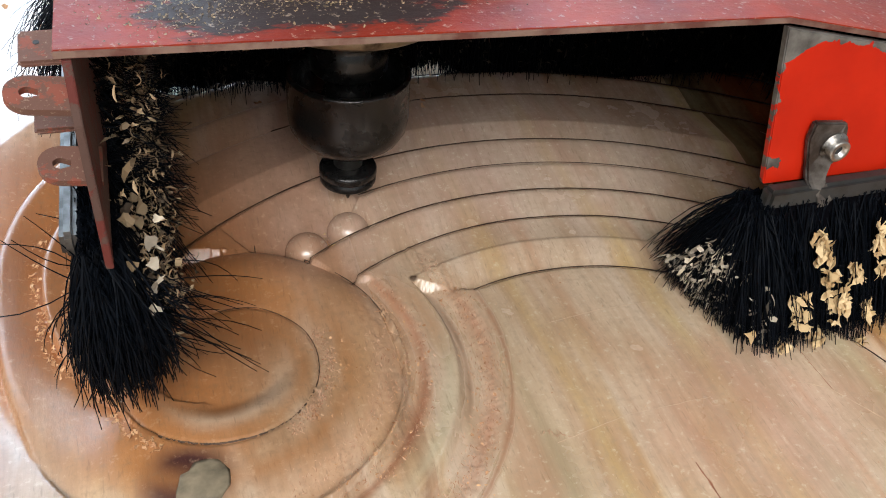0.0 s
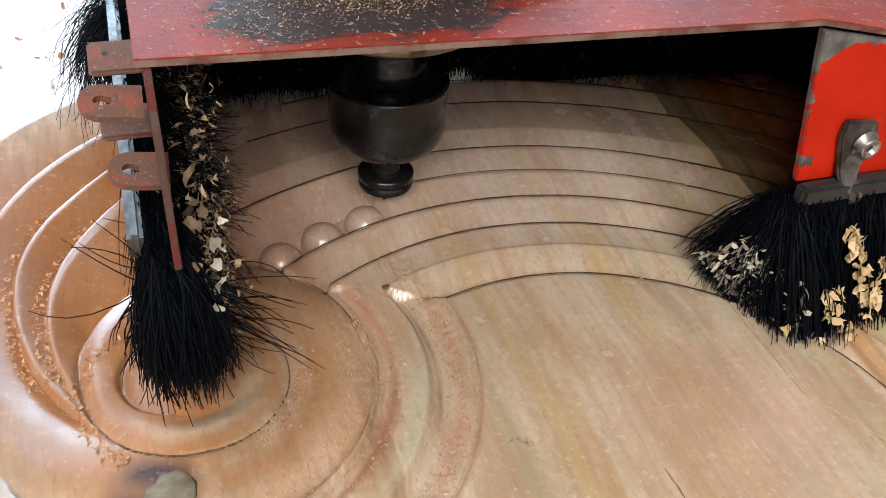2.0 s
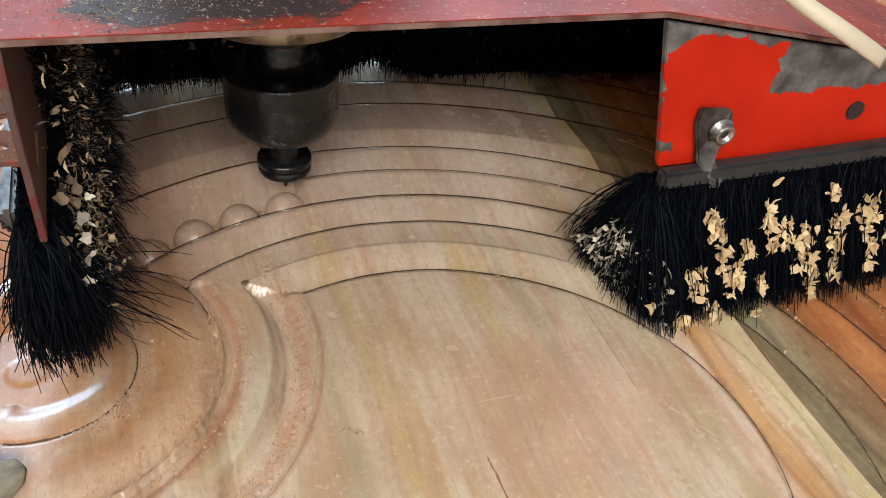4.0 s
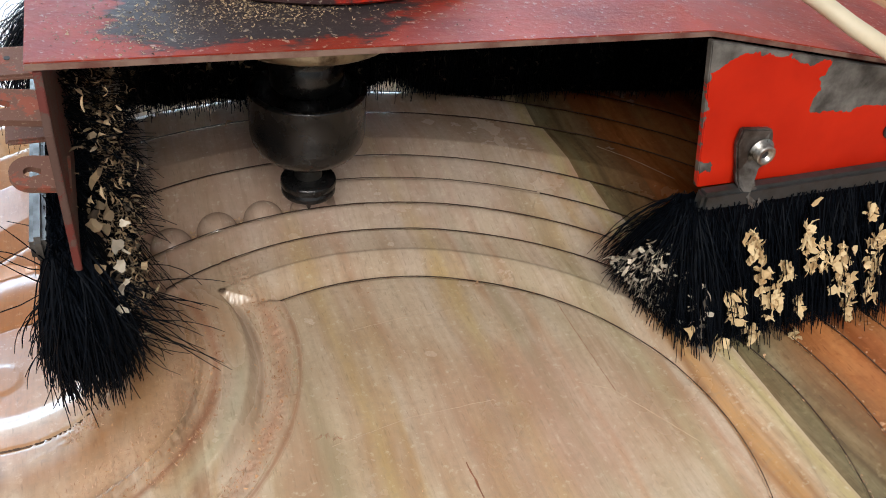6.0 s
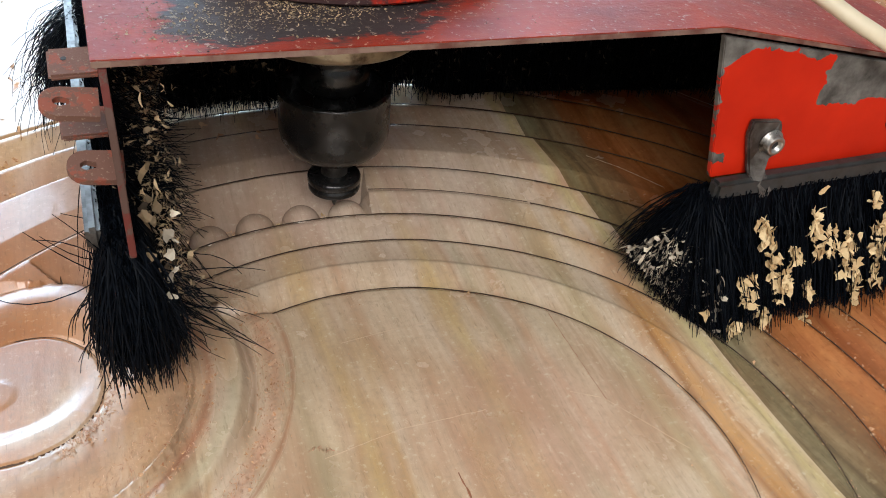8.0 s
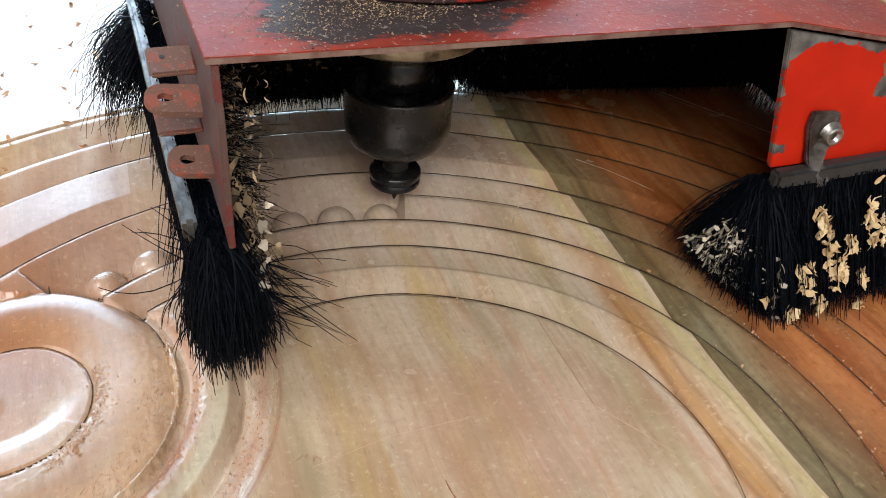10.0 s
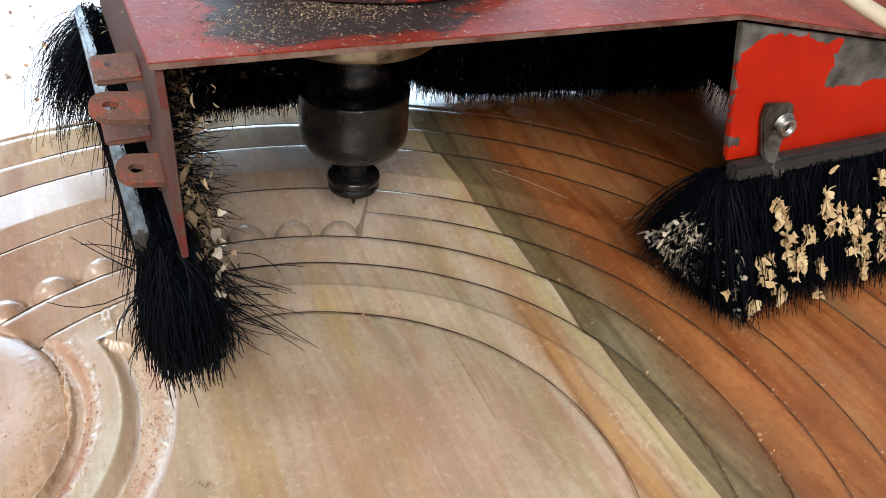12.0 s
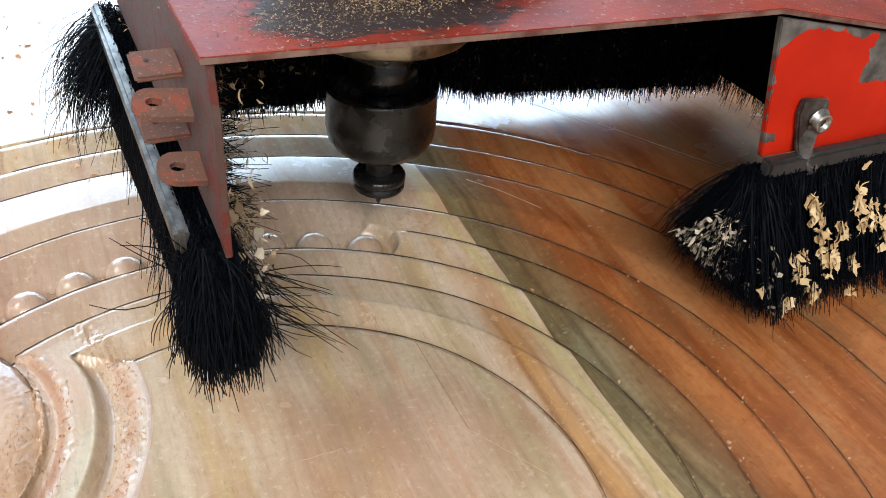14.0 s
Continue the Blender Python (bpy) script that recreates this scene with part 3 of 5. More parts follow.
def rough(x, y, z):
    """Unevenness of the milled surface, and grain torn out where the tool ran against it."""
    r = np.hypot(x - EYE[0], y - EYE[1])
    side = x - EYE[0]
    torn = np.exp(-((r - 96.5) / 4.5) ** 2) + 0.6 * np.exp(-((r - 74) / 3.0) ** 2) + 0.5 * np.exp(-((r - 60) / 5.0) ** 2) + 0.6 * np.exp(-((r - 38) / 3.0) ** 2)
    torn = torn * np.clip(side / 40 - 0.2, 0, 1) * np.clip((146 - np.hypot(x - ARC[0], y - ARC[1])) / 8, 0, 1)
    u, v = x * math.cos(TURN) + y * math.sin(TURN), -x * math.sin(TURN) + y * math.cos(TURN)
    scab = 0.9 * (0.4 - np.abs(grain_noise(u, v * 0.7, 2.4, 3))) + 0.9 * (0.4 - np.abs(grain_noise(u, v * 0.8, 1.3, 4))) + 0.5 * grain_noise(u, v, 0.95, 5)
    return z + 0.16 * grain_noise(x, y, 22, 1) + 0.05 * grain_noise(u, v * 0.3, 3.0, 2) + torn * 0.65 * np.clip(scab, -0.8, 0.8)


def carved_panel():
    panel = tagged(new("carved_panel"), "pale glued hardwood panel half carved with rings and scroll", "carved panel")
    along = steps_of(-620, 900, -168, 352, 0.75, 4.0)
    joints = (-620, -42, 168, 198, 760)
    labels = ("cream plank stained orange round the scroll", "cream plank with a rosy stain", "olive-grey plank", "red-brown plank")
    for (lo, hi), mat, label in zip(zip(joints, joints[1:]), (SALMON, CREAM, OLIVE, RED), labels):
        fine_lo, fine_hi = max(lo, -222), min(hi, 352)
        across = np.unique(np.concatenate([np.arange(lo, fine_lo, 4.0), np.linspace(fine_lo, fine_hi, int((fine_hi - fine_lo) / 0.75) + 1), np.arange(fine_hi, hi + 1, 4.0)]))
        u, v = np.meshgrid(across, along)
        shift = 1.2 * np.sin(v * 0.03) * np.where((u > -600) & (u < 740), 1, 0)
        gu = u + shift
        gx, gy = gu * math.cos(TURN) - v * math.sin(TURN), gu * math.sin(TURN) + v * math.cos(TURN)
        z = rough(gx, gy, carve(gx, gy))
        edge = (v <= along[0]) | (v >= along[-1]) | (u <= -620) | (u >= across[-1]) & (hi == 760)
        z = np.where(edge, -35.9, z)
        index = np.arange(gx.size).reshape(gx.shape)
        faces = np.stack([index[:-1, :-1], index[:-1, 1:], index[1:, 1:], index[1:, :-1]], -1).reshape(-1, 4)
        co = np.stack([gx, gy, z], -1).reshape(-1, 3) * MM
        mesh = bpy.data.meshes.new("plank")
        mesh.vertices.add(len(co))
        mesh.vertices.foreach_set("co", co.ravel())
        mesh.loops.add(faces.size)
        mesh.loops.foreach_set("vertex_index", faces.ravel().astype(np.int32))
        mesh.polygons.add(len(faces))
        mesh.polygons.foreach_set("loop_start", np.arange(0, faces.size, 4, dtype=np.int32))
        mesh.polygons.foreach_set("loop_total", np.full(len(faces), 4, dtype=np.int32))
        mesh.update(calc_edges=True)
        mesh.polygons.foreach_set("use_smooth", np.ones(len(faces), dtype=bool))
        mesh.materials.append(mat)
        ob = new("plank", mesh)
        ob.parent = panel
        tagged(ob, label)
    return panel


PANEL = carved_panel()

# ---------------------------------------------------------------- table and workshop
bm = bmesh.new()
box(bm, -1300, 1300, -900, 1500, -60, -36, 2.0)
tagged(part("machine_table", bm, TABLE), "white machine table under the carved panel", "table", kind="structure")
bm = bmesh.new()
box(bm, -1150, 1150, -760, 1360, -900, -60.5, 4.0)
tagged(part("machine_bed", bm, GALV), "grey steel machine bed under the table", "machine bed", kind="structure")


def wall(name, x0, x1, y0, y1, z0, z1, mat):
    b = bmesh.new()
    box(b, x0, x1, y0, y1, z0, z1)
    tagged(part(name, b, mat), "plain workshop " + name.split("_")[0], name.split("_")[0], kind="structure")


wall("floor", -3600, 3000, -2100, 2700, -950, -900, CONCRETE)
wall("ceiling", -3600, 3000, -2100, 2700, 3600, 3650, PLASTER)
wall("wall_west_sill", -3700, -3600, -2100, 2700, -900, 1500, PLASTER)
wall("wall_west_lintel", -3700, -3600, -2100, 2700, 3300, 3600, PLASTER)
wall("wall_west_left", -3700, -3600, -2100, -1100, 1500, 3300, PLASTER)
wall("wall_west_right", -3700, -3600, 500, 2700, 1500, 3300, PLASTER)
wall("wall_east", 3000, 3100, -2100, 2700, -900, 3600, PLASTER)
wall("wall_north_top", -3600, 3000, 2700, 2800, 3320, 3600, PLASTER)
wall("wall_north_upper_left", -3600, -2920, 2700, 2800, 2400, 3320, PLASTER)
wall("wall_north_upper_right", -1680, 3000, 2700, 2800, 2400, 3320, PLASTER)
wall("wall_north_lintel", -3600, 3000, 2700, 2800, 1400, 2400, PLASTER)
wall("wall_north_left", -3600, -3050, 2700, 2800, -900, 1400, PLASTER)
wall("wall_north_right", 1000, 3000, 2700, 2800, -900, 1400, PLASTER)
wall("wall_north_sill", -3050, 1000, 2700, 2800, -900, 50, PLASTER)
wall("wall_south_lintel", -3600, 3000, -2200, -2100, 2200, 3600, PLASTER)
wall("wall_south_left", -3600, -900, -2200, -2100, -900, 2200, PLASTER)
wall("wall_south_right", 1600, 3000, -2200, -2100, -900, 2200, PLASTER)
wall("wall_south_sill", -900, 1600, -2200, -2100, -900, 1300, PLASTER)

# ---------------------------------------------------------------- router head
HEAD = tagged(new("router_head"), "router spindle in worn red hood with black brush skirt", "router")


def hood():
    b = bmesh.new()
    prism(b, [(-96, 131), (115, 125), (275, 92), (275, 90.2), (115, 122.8), (-96, 128.8)], -103, 116, 0.3)
    part("hood_top", b, HOOD_PAINT, HEAD, "scuffed red steel top with grease and dust")
    b = bmesh.new()
    prism(b, [(-96, 130.7), (115, 124.7), (275, 91.7), (275, 90.3), (115, 122.9), (-96, 128.9)], -103.4, -102.8, 0.15)
    part("worn_edge", b, WORN_EDGE, HEAD, "edge worn to bare dirty steel")
    b = bmesh.new()
    prism(b, [(115.5, 121.2), (170, 110), (275, 88.5), (275, 57), (128, 60)], -103, -100, 0.4)
    front = part("front_plate", b, chipped_plate(), HEAD, "bright red front plate with chipped paint")
    b = bmesh.new()
    prism(b, [(-102.8, 128.4), (116, 128.4), (116, 66), (-66, 68), (-98, 67), (-106, 65), (-107, 112)], -94.4, -92.2, 0.3)
    bmesh.ops.transform(b, matrix=Matrix(((0, 1, 0, 0), (1, 0, 0, 0), (0, 0, 1, 0), (0, 0, 0, 1))), verts=b.verts)
    bmesh.ops.recalc_face_normals(b, faces=b.faces)
    side = part("side_plate", b, DULL_RED, HEAD, "dull red side plate")
    b = bmesh.new()
    prism(b, [(-92.8, 127.2), (115, 121.2), (275, 88.5), (275, 60), (-92.8, 60)], 112, 115.5, 0.3)
    part("back_plate", b, DULL_RED, HEAD)
    b = bmesh.new()
    box(b, 271.5, 275, -99.8, 111.8, 56, 88.4, 0.3)
    part("end_plate", b, DULL_RED, HEAD)
    for name, x0, x1, y0, y1, z0, z1 in (("brush_rail", 127, 275, -110, -103.5, 51, 61), ("brush_rail", -107, -102, -90, 118, 58, 67), ("brush_rail", -96, 275, 104, 111.5, 56, 68)):
        b = bmesh.new()
        box(b, x0, x1, y0, y1, z0, z1, 1.5)
        part(name, b, STRIP if x0 == -107 else GALV, HEAD, "grey steel rail that clamps the bristles")
    return front, side


FRONT, SIDE = hood()


def spindle():
    b = bmesh.new()
    lathe(b, [(0, 0), (0.5, 0.5), (2.8, 7.0), (3.4, 8.4), (10.2, 9.6), (11.8, 10.6), (12.2, 11.4), (12.2, 13.4), (11.6, 13.9), (11.6, 14.5), (12.5, 15.0), (12.5, 17.4), (11.9, 18.4), (7.0, 19.0)])
    bit = part("router_bit", b, BLACK_STEEL, HEAD, "dark disc-shaped router bit with a pointed tip", True)
    b = bmesh.new()
    lathe(b, [(5.2, 18.6), (6.2, 19.2), (6.2, 26.0), (6.8, 26.6), (6.8, 34)], 40)
    part("shank", b, STEEL, bit, "bare ground steel shank", True)
    b = bmesh.new()
    lathe(b, [(7, 30.5), (14, 30.8), (18.5, 32.0), (22.0, 35.0), (24.2, 39.0), (25, 43.5), (25, 48), (25, 62.0), (25.3, 62.4), (25.3, 63.2), (24.6, 63.8), (23.3, 63.8), (22.9, 63.4), (22.8, 62), (22.6, 42), (8, 41)])
    part("collet_nut", b, BLACK_STEEL, HEAD, "black steel collet nut", True)
    b = bmesh.new()
    lathe(b, [(7, 30), (8.4, 36), (8.4, 52), (9.4, 53), (9.4, 57), (8.6, 58), (8.6, 64), (14.6, 64.6), (15.6, 66), (15.8, 76), (15.2, 77), (15.2, 78.5), (15.8, 79.5), (15.8, 100)])
    part("spindle_shaft", b, BLACK_STEEL, HEAD, "dark spindle shaft", True)
    b = bmesh.new()
    lathe(b, [(10, 89.5), (33, 89.7), (37, 90.2), (38, 91.4), (38.5, 94), (38.5, 121)])
    part("spindle_nose", b, BRASS, HEAD, "stained bare steel nose ring", True)
    b = bmesh.new()
    lathe(b, [(40, 129.5), (66, 129.6), (67, 130.5), (67, 134), (66, 135), (46, 135), (45, 136), (45, 330), (10, 330)], 80, (-2, -9))
    part("spindle_flange", b, FLANGE_PAINT, HEAD, "red round spindle flange")
    b = bmesh.new()
    lathe(b, [(45.6, 137), (46, 138), (46, 326), (45.4, 327)], 80, (-2, -9))
    part("spindle_body", b, STEEL, HEAD, "grey spindle body", True)


spindle()


def bristles(name, count, root, seed, thick=0.28, bend=0.35, parent=None):
    """Stiff fibres: root(rng) gives a fibre's foot and tip in millimetres."""
    rng = random.Random(seed)
    verts, faces = [], []
    for _ in range(count):
        foot, tip = root(rng)
        foot, tip = Vector(foot), Vector(tip)
        along = tip - foot
        side = Vector((rng.uniform(-1, 1), rng.uniform(-1, 1), rng.uniform(-0.4, 0.4))) * along.length * bend * 0.25
        across = along.cross(Vector((rng.uniform(-1, 1), rng.uniform(-1, 1), 0.1))).normalized()
        other = along.cross(across).normalized()
        base = len(verts)
        for k in range(6):
            f = k / 5
            p = foot + along * f + side * 4 * f * (1 - f) * 0.8 + side * f * f * f * 0.9
            w = thick * (1 - 0.55 * f)
            for q in (0, 2.1, 4.2):
                verts.append((p + across * math.cos(q) * w + other * math.sin(q) * w) * MM)
        for k in range(5):
            o = base + 3 * k
            for i in range(3):
                j = (i + 1) % 3
                faces.append((o + i, o + j, o + 3 + j, o + 3 + i))
        faces.append((base + 15, base + 16, base + 17))
    return raw(name, verts, faces, BRISTLE, parent or HEAD, "stiff black brush fibres", kind="stuff")


def core(outline_top, outline_bottom, name="brush_core"):
    b = bmesh.new()
    top = [b.verts.new(Vector(p) * MM) for p in outline_top]
    low = [b.verts.new(Vector(p) * MM) for p in outline_bottom]
    n = len(top)
    b.faces.new(top)
    b.faces.new(low[::-1])
    for i in range(n):
        b.faces.new((top[i], low[i], low[(i + 1) % n], top[(i + 1) % n]))
    bmesh.ops.recalc_face_normals(b, faces=b.faces)
    return part(name, b, BRISTLE_CORE, HEAD, "matted dark root of the brush")


def back_edge(x):
    """Height of the back brush's ragged lower edge."""
    notch = 4.5 * math.exp(-((x - 72) / 11) ** 2)
    return 3.5 - 0.015 * (x + 40) - 7.5 * min(1.0, max(0.0, (x - 80) / 25)) + 2.6 * noise.noise(Vector((x * 0.05, 0, 0))) + 2.2 * noise.noise(Vector((x * 0.17, 5, 0))) + notch


def back_core():
    """The dense root of the back brush, uneven along its lower edge."""
    verts, faces = [], []
    xs = np.arange(-94, 266, 2.5)
    for x in xs:
        y, low = 107 - bend_of(x), back_edge(x) + 2.5
        high = 121 - max(0.0, x + 92) * 0.09
        verts += [Vector(p) * MM for p in ((x, y - 6, low + 1.0), (x, y - 3.5, 55), (x, y - 1, high), (x, y + 5, high), (x, y + 6, low))]
    for k in range(len(xs) - 1):
        for i in range(5):
            j = (i + 1) % 5
            faces.append((5 * k + i, 5 * k + j, 5 * k + 5 + j, 5 * k + 5 + i))
    faces += [(0, 1, 2, 3, 4), tuple(5 * (len(xs) - 1) + i for i in (4, 3, 2, 1, 0))]
    return raw("brush_core", verts, faces, BRISTLE_CORE, HEAD, "matted dark root of the brush")


def left_front(rng):
    y = -101 + 25 * rng.random()
    foot = (-97 + rng.uniform(-5, 7), y, rng.uniform(52, 68))
    spread = max(-1.5, min(1.5, rng.gauss(0, 0.85)))
    tip = (-95 + spread * 6.8, y - 2 + rng.gauss(0, 2.5), 12.0 + rng.gauss(0, 1.5) + 4.0 * abs(spread) ** 1.7)
    return foot, tip


def left_fringe(rng):
    """Loose fibres at the tuft's two sides."""
    sign = rng.choice((-1, 1))
    foot = (-96 + sign * rng.uniform(5, 9), -102 + 20 * rng.random(), rng.uniform(26, 48))
    tip = (foot[0] + sign * rng.uniform(2, 9), foot[1] - rng.uniform(0, 6), foot[2] - rng.uniform(8, 20))
    return foot, tip


def stray_left(rng):
    """Long bent wires that stand out towards the scroll."""
    foot = (-103 + rng.uniform(-2, 3), -92 + rng.uniform(-6, 8), rng.uniform(46, 58))
    return foot, (foot[0] - rng.uniform(10, 28), foot[1] + rng.uniform(-10, 14), foot[2] + rng.uniform(-2, 16))


def stray_right(rng):
    foot = (-84 + rng.uniform(-3, 3), -98 + rng.uniform(-4, 10), rng.uniform(32, 52))
    reach = rng.uniform(9, 27)
    return foot, (foot[0] + reach, foot[1] + rng.uniform(-6, 5), foot[2] - rng.uniform(3, 12) - reach * rng.uniform(0.1, 0.8))


def left_side(rng):
    y = -74 + 188 * rng.random()
    foot = (-98 + rng.uniform(-5, 5), y, rng.uniform(55, 68))
    out = rng.gauss(0, 1)
    tip = (-88 + out * 9, y + rng.gauss(0, 5), rng.uniform(-4, 6) + abs(out) * 3)
    return foot, tip


def left_corner(rng):
    y = 82 + 38 * rng.random()
    foot = (-100 + rng.uniform(-5, 3), y, rng.uniform(50, 68))
    tip = (-110 + rng.gauss(0, 7), y + 6 + rng.gauss(0, 10), rng.uniform(8, 40))
    return foot, tip


def inner_fuzz(rng):
    y, z = -55 + 160 * rng.random(), rng.uniform(30, 112)
    foot = (-92, y, z)
    tip = (-92 + rng.uniform(6, 26), y + rng.gauss(0, 9), z + rng.gauss(-6, 9))
    return foot, tip


def bend_of(x):
    """How far the back brush comes forward along its length."""
    return 29 * min(1.0, max(0.0, (x - 80) / 170)) ** 1.2


def back_fuzz(rng):
    x = -90 + 355 * rng.random()
    z = rng.uniform(12, 118 - max(0, x) * 0.16)
    y = 103 - bend_of(x)
    return (x, y, z), (x + rng.gauss(0, 8), y - rng.uniform(2, 9), z + rng.gauss(-4, 7))


def back(rng):
    x = -96 + 368 * rng.random()
    y = 107 - bend_of(x)
    foot = (x, y + rng.uniform(-6, 5), rng.uniform(40, 66))
    tip = (x + rng.gauss(0, 4), y + 1 + rng.gauss(0, 5), back_edge(x) + rng.gauss(0.6, 1.5) - 1.5 * rng.random() ** 4)
    return foot, tip


def right_front(rng):
    x = 124 + 150 * rng.random()
    foot = (x, -107 + rng.uniform(-4, 4), rng.uniform(47, 56))
    out = rng.random()
    clump = 3.0 * noise.noise(Vector((x * 0.11, 2, 0)))
    tip = (x + 5 + rng.gauss(0, 3), -107 - 22 * out + rng.gauss(0, 2), -4.5 + rng.gauss(0, 1.8) + clump + 3 * (1 - out))
    return foot, tip


def right_tuft(rng):
    """The splayed end of the front brush, bent back round its corner."""
    s, lean = rng.random(), rng.uniform(0.55, 1.0)
    foot = (127 + rng.uniform(-4, 6), -108 + rng.uniform(-3, 4) + 8 * s, rng.uniform(46, 55))
    tip = (127 + (13 - 25 * s) * lean + rng.gauss(0, 1.6), -107 + (-22 + 54 * s) * lean + rng.gauss(0, 2), -5 + 14 * s * s + 10 * (1 - lean) + rng.gauss(0, 1.8))
    return foot, tip


def tuft_fuzz(rng):
    s, f = rng.random(), rng.uniform(0.5, 1.0)
    foot = (127 + (13 - 25 * s) * f, -109 + (-22 + 54 * s) * f - 2, 50 - (55 - 14 * s * s) * f)
    return foot, (foot[0] - rng.uniform(-3, 8), foot[1] + rng.gauss(-2, 4), foot[2] - rng.uniform(0, 9))


def brush_fuzz(rng):
    x, f = 130 + 142 * rng.random(), rng.random() ** 0.5
    foot = (x, -110 - 17 * f, 46 - 46 * f)
    return foot, (x + rng.gauss(3, 5), foot[1] - rng.uniform(0, 6), foot[2] + rng.gauss(-6, 3))


def right_end(rng):
    y = -104 + 214 * rng.random()
    foot = (268 + rng.uniform(-5, 4), y, rng.uniform(50, 62))
    tip = (266 + rng.gauss(0, 8), y + rng.gauss(0, 4), rng.uniform(-6, 6))
    return foot, tip


SIDE_BRUSH = core([(-102, -100, 62), (-93, -100, 62), (-93, 114, 62), (-102, 114, 62)], [(-104, -101, 17), (-88, -101, 17), (-88, 112, 6), (-107, 112, 6)])
BACK_BRUSH = back_core()
FRONT_BRUSH = core([(128, -110, 54), (273, -110, 54), (273, -104, 54), (128, -104, 54)], [(138, -124, 0), (273, -124, 0), (273, -104, 0), (134, -104, 0)])
END_TUFT = core([(124, -109, 52), (130, -110, 52), (131, -104, 52), (125, -100, 52)], [(118, -84, 13), (138, -124, 0), (143, -110, 0), (128, -80, 13)])
END_BRUSH = core([(264, -104, 58), (271, -104, 58), (271, 110, 58), (264, 110, 58)], [(260, -104, 6), (274, -104, 6), (274, 110, 6), (260, 110, 6)])
bristles("tuft_fibre", 2300, left_front, 1, 0.34, 0.8, SIDE_BRUSH)
bristles("fringe_fibre", 110, left_fringe, 15, 0.3, 2.0, SIDE_BRUSH)
bristles("stray_fibre", 7, stray_left, 2, 0.32, 2.2, SIDE_BRUSH)
bristles("stray_fibre", 46, stray_right, 16, 0.26, 1.4, SIDE_BRUSH)
bristles("packed_fibre", 1500, inner_fuzz, 8, 0.26, 0.9, SIDE_BRUSH)
bristles("side_fibre", 2200, left_side, 3, 0.28, 0.35, SIDE_BRUSH)
bristles("corner_fibre", 1100, left_corner, 4, 0.26, 1.7, SIDE_BRUSH)
bristles("packed_fibre", 2600, back_fuzz, 9, 0.26, 0.9, BACK_BRUSH)
bristles("back_fibre", 7000, back, 5, 0.36, 0.5, BACK_BRUSH)
bristles("front_fibre", 4200, right_front, 6, 0.3, 0.6, FRONT_BRUSH)
bristles("loose_fibre", 900, brush_fuzz, 14, 0.22, 1.2, FRONT_BRUSH)
bristles("tuft_fibre", 2300, right_tuft, 12, 0.28, 0.75, END_TUFT)
bristles("loose_fibre", 900, tuft_fuzz, 13, 0.22, 1.8, END_TUFT)
bristles("end_fibre", 1300, right_end, 7, 0.28, 0.35, END_BRUSH)


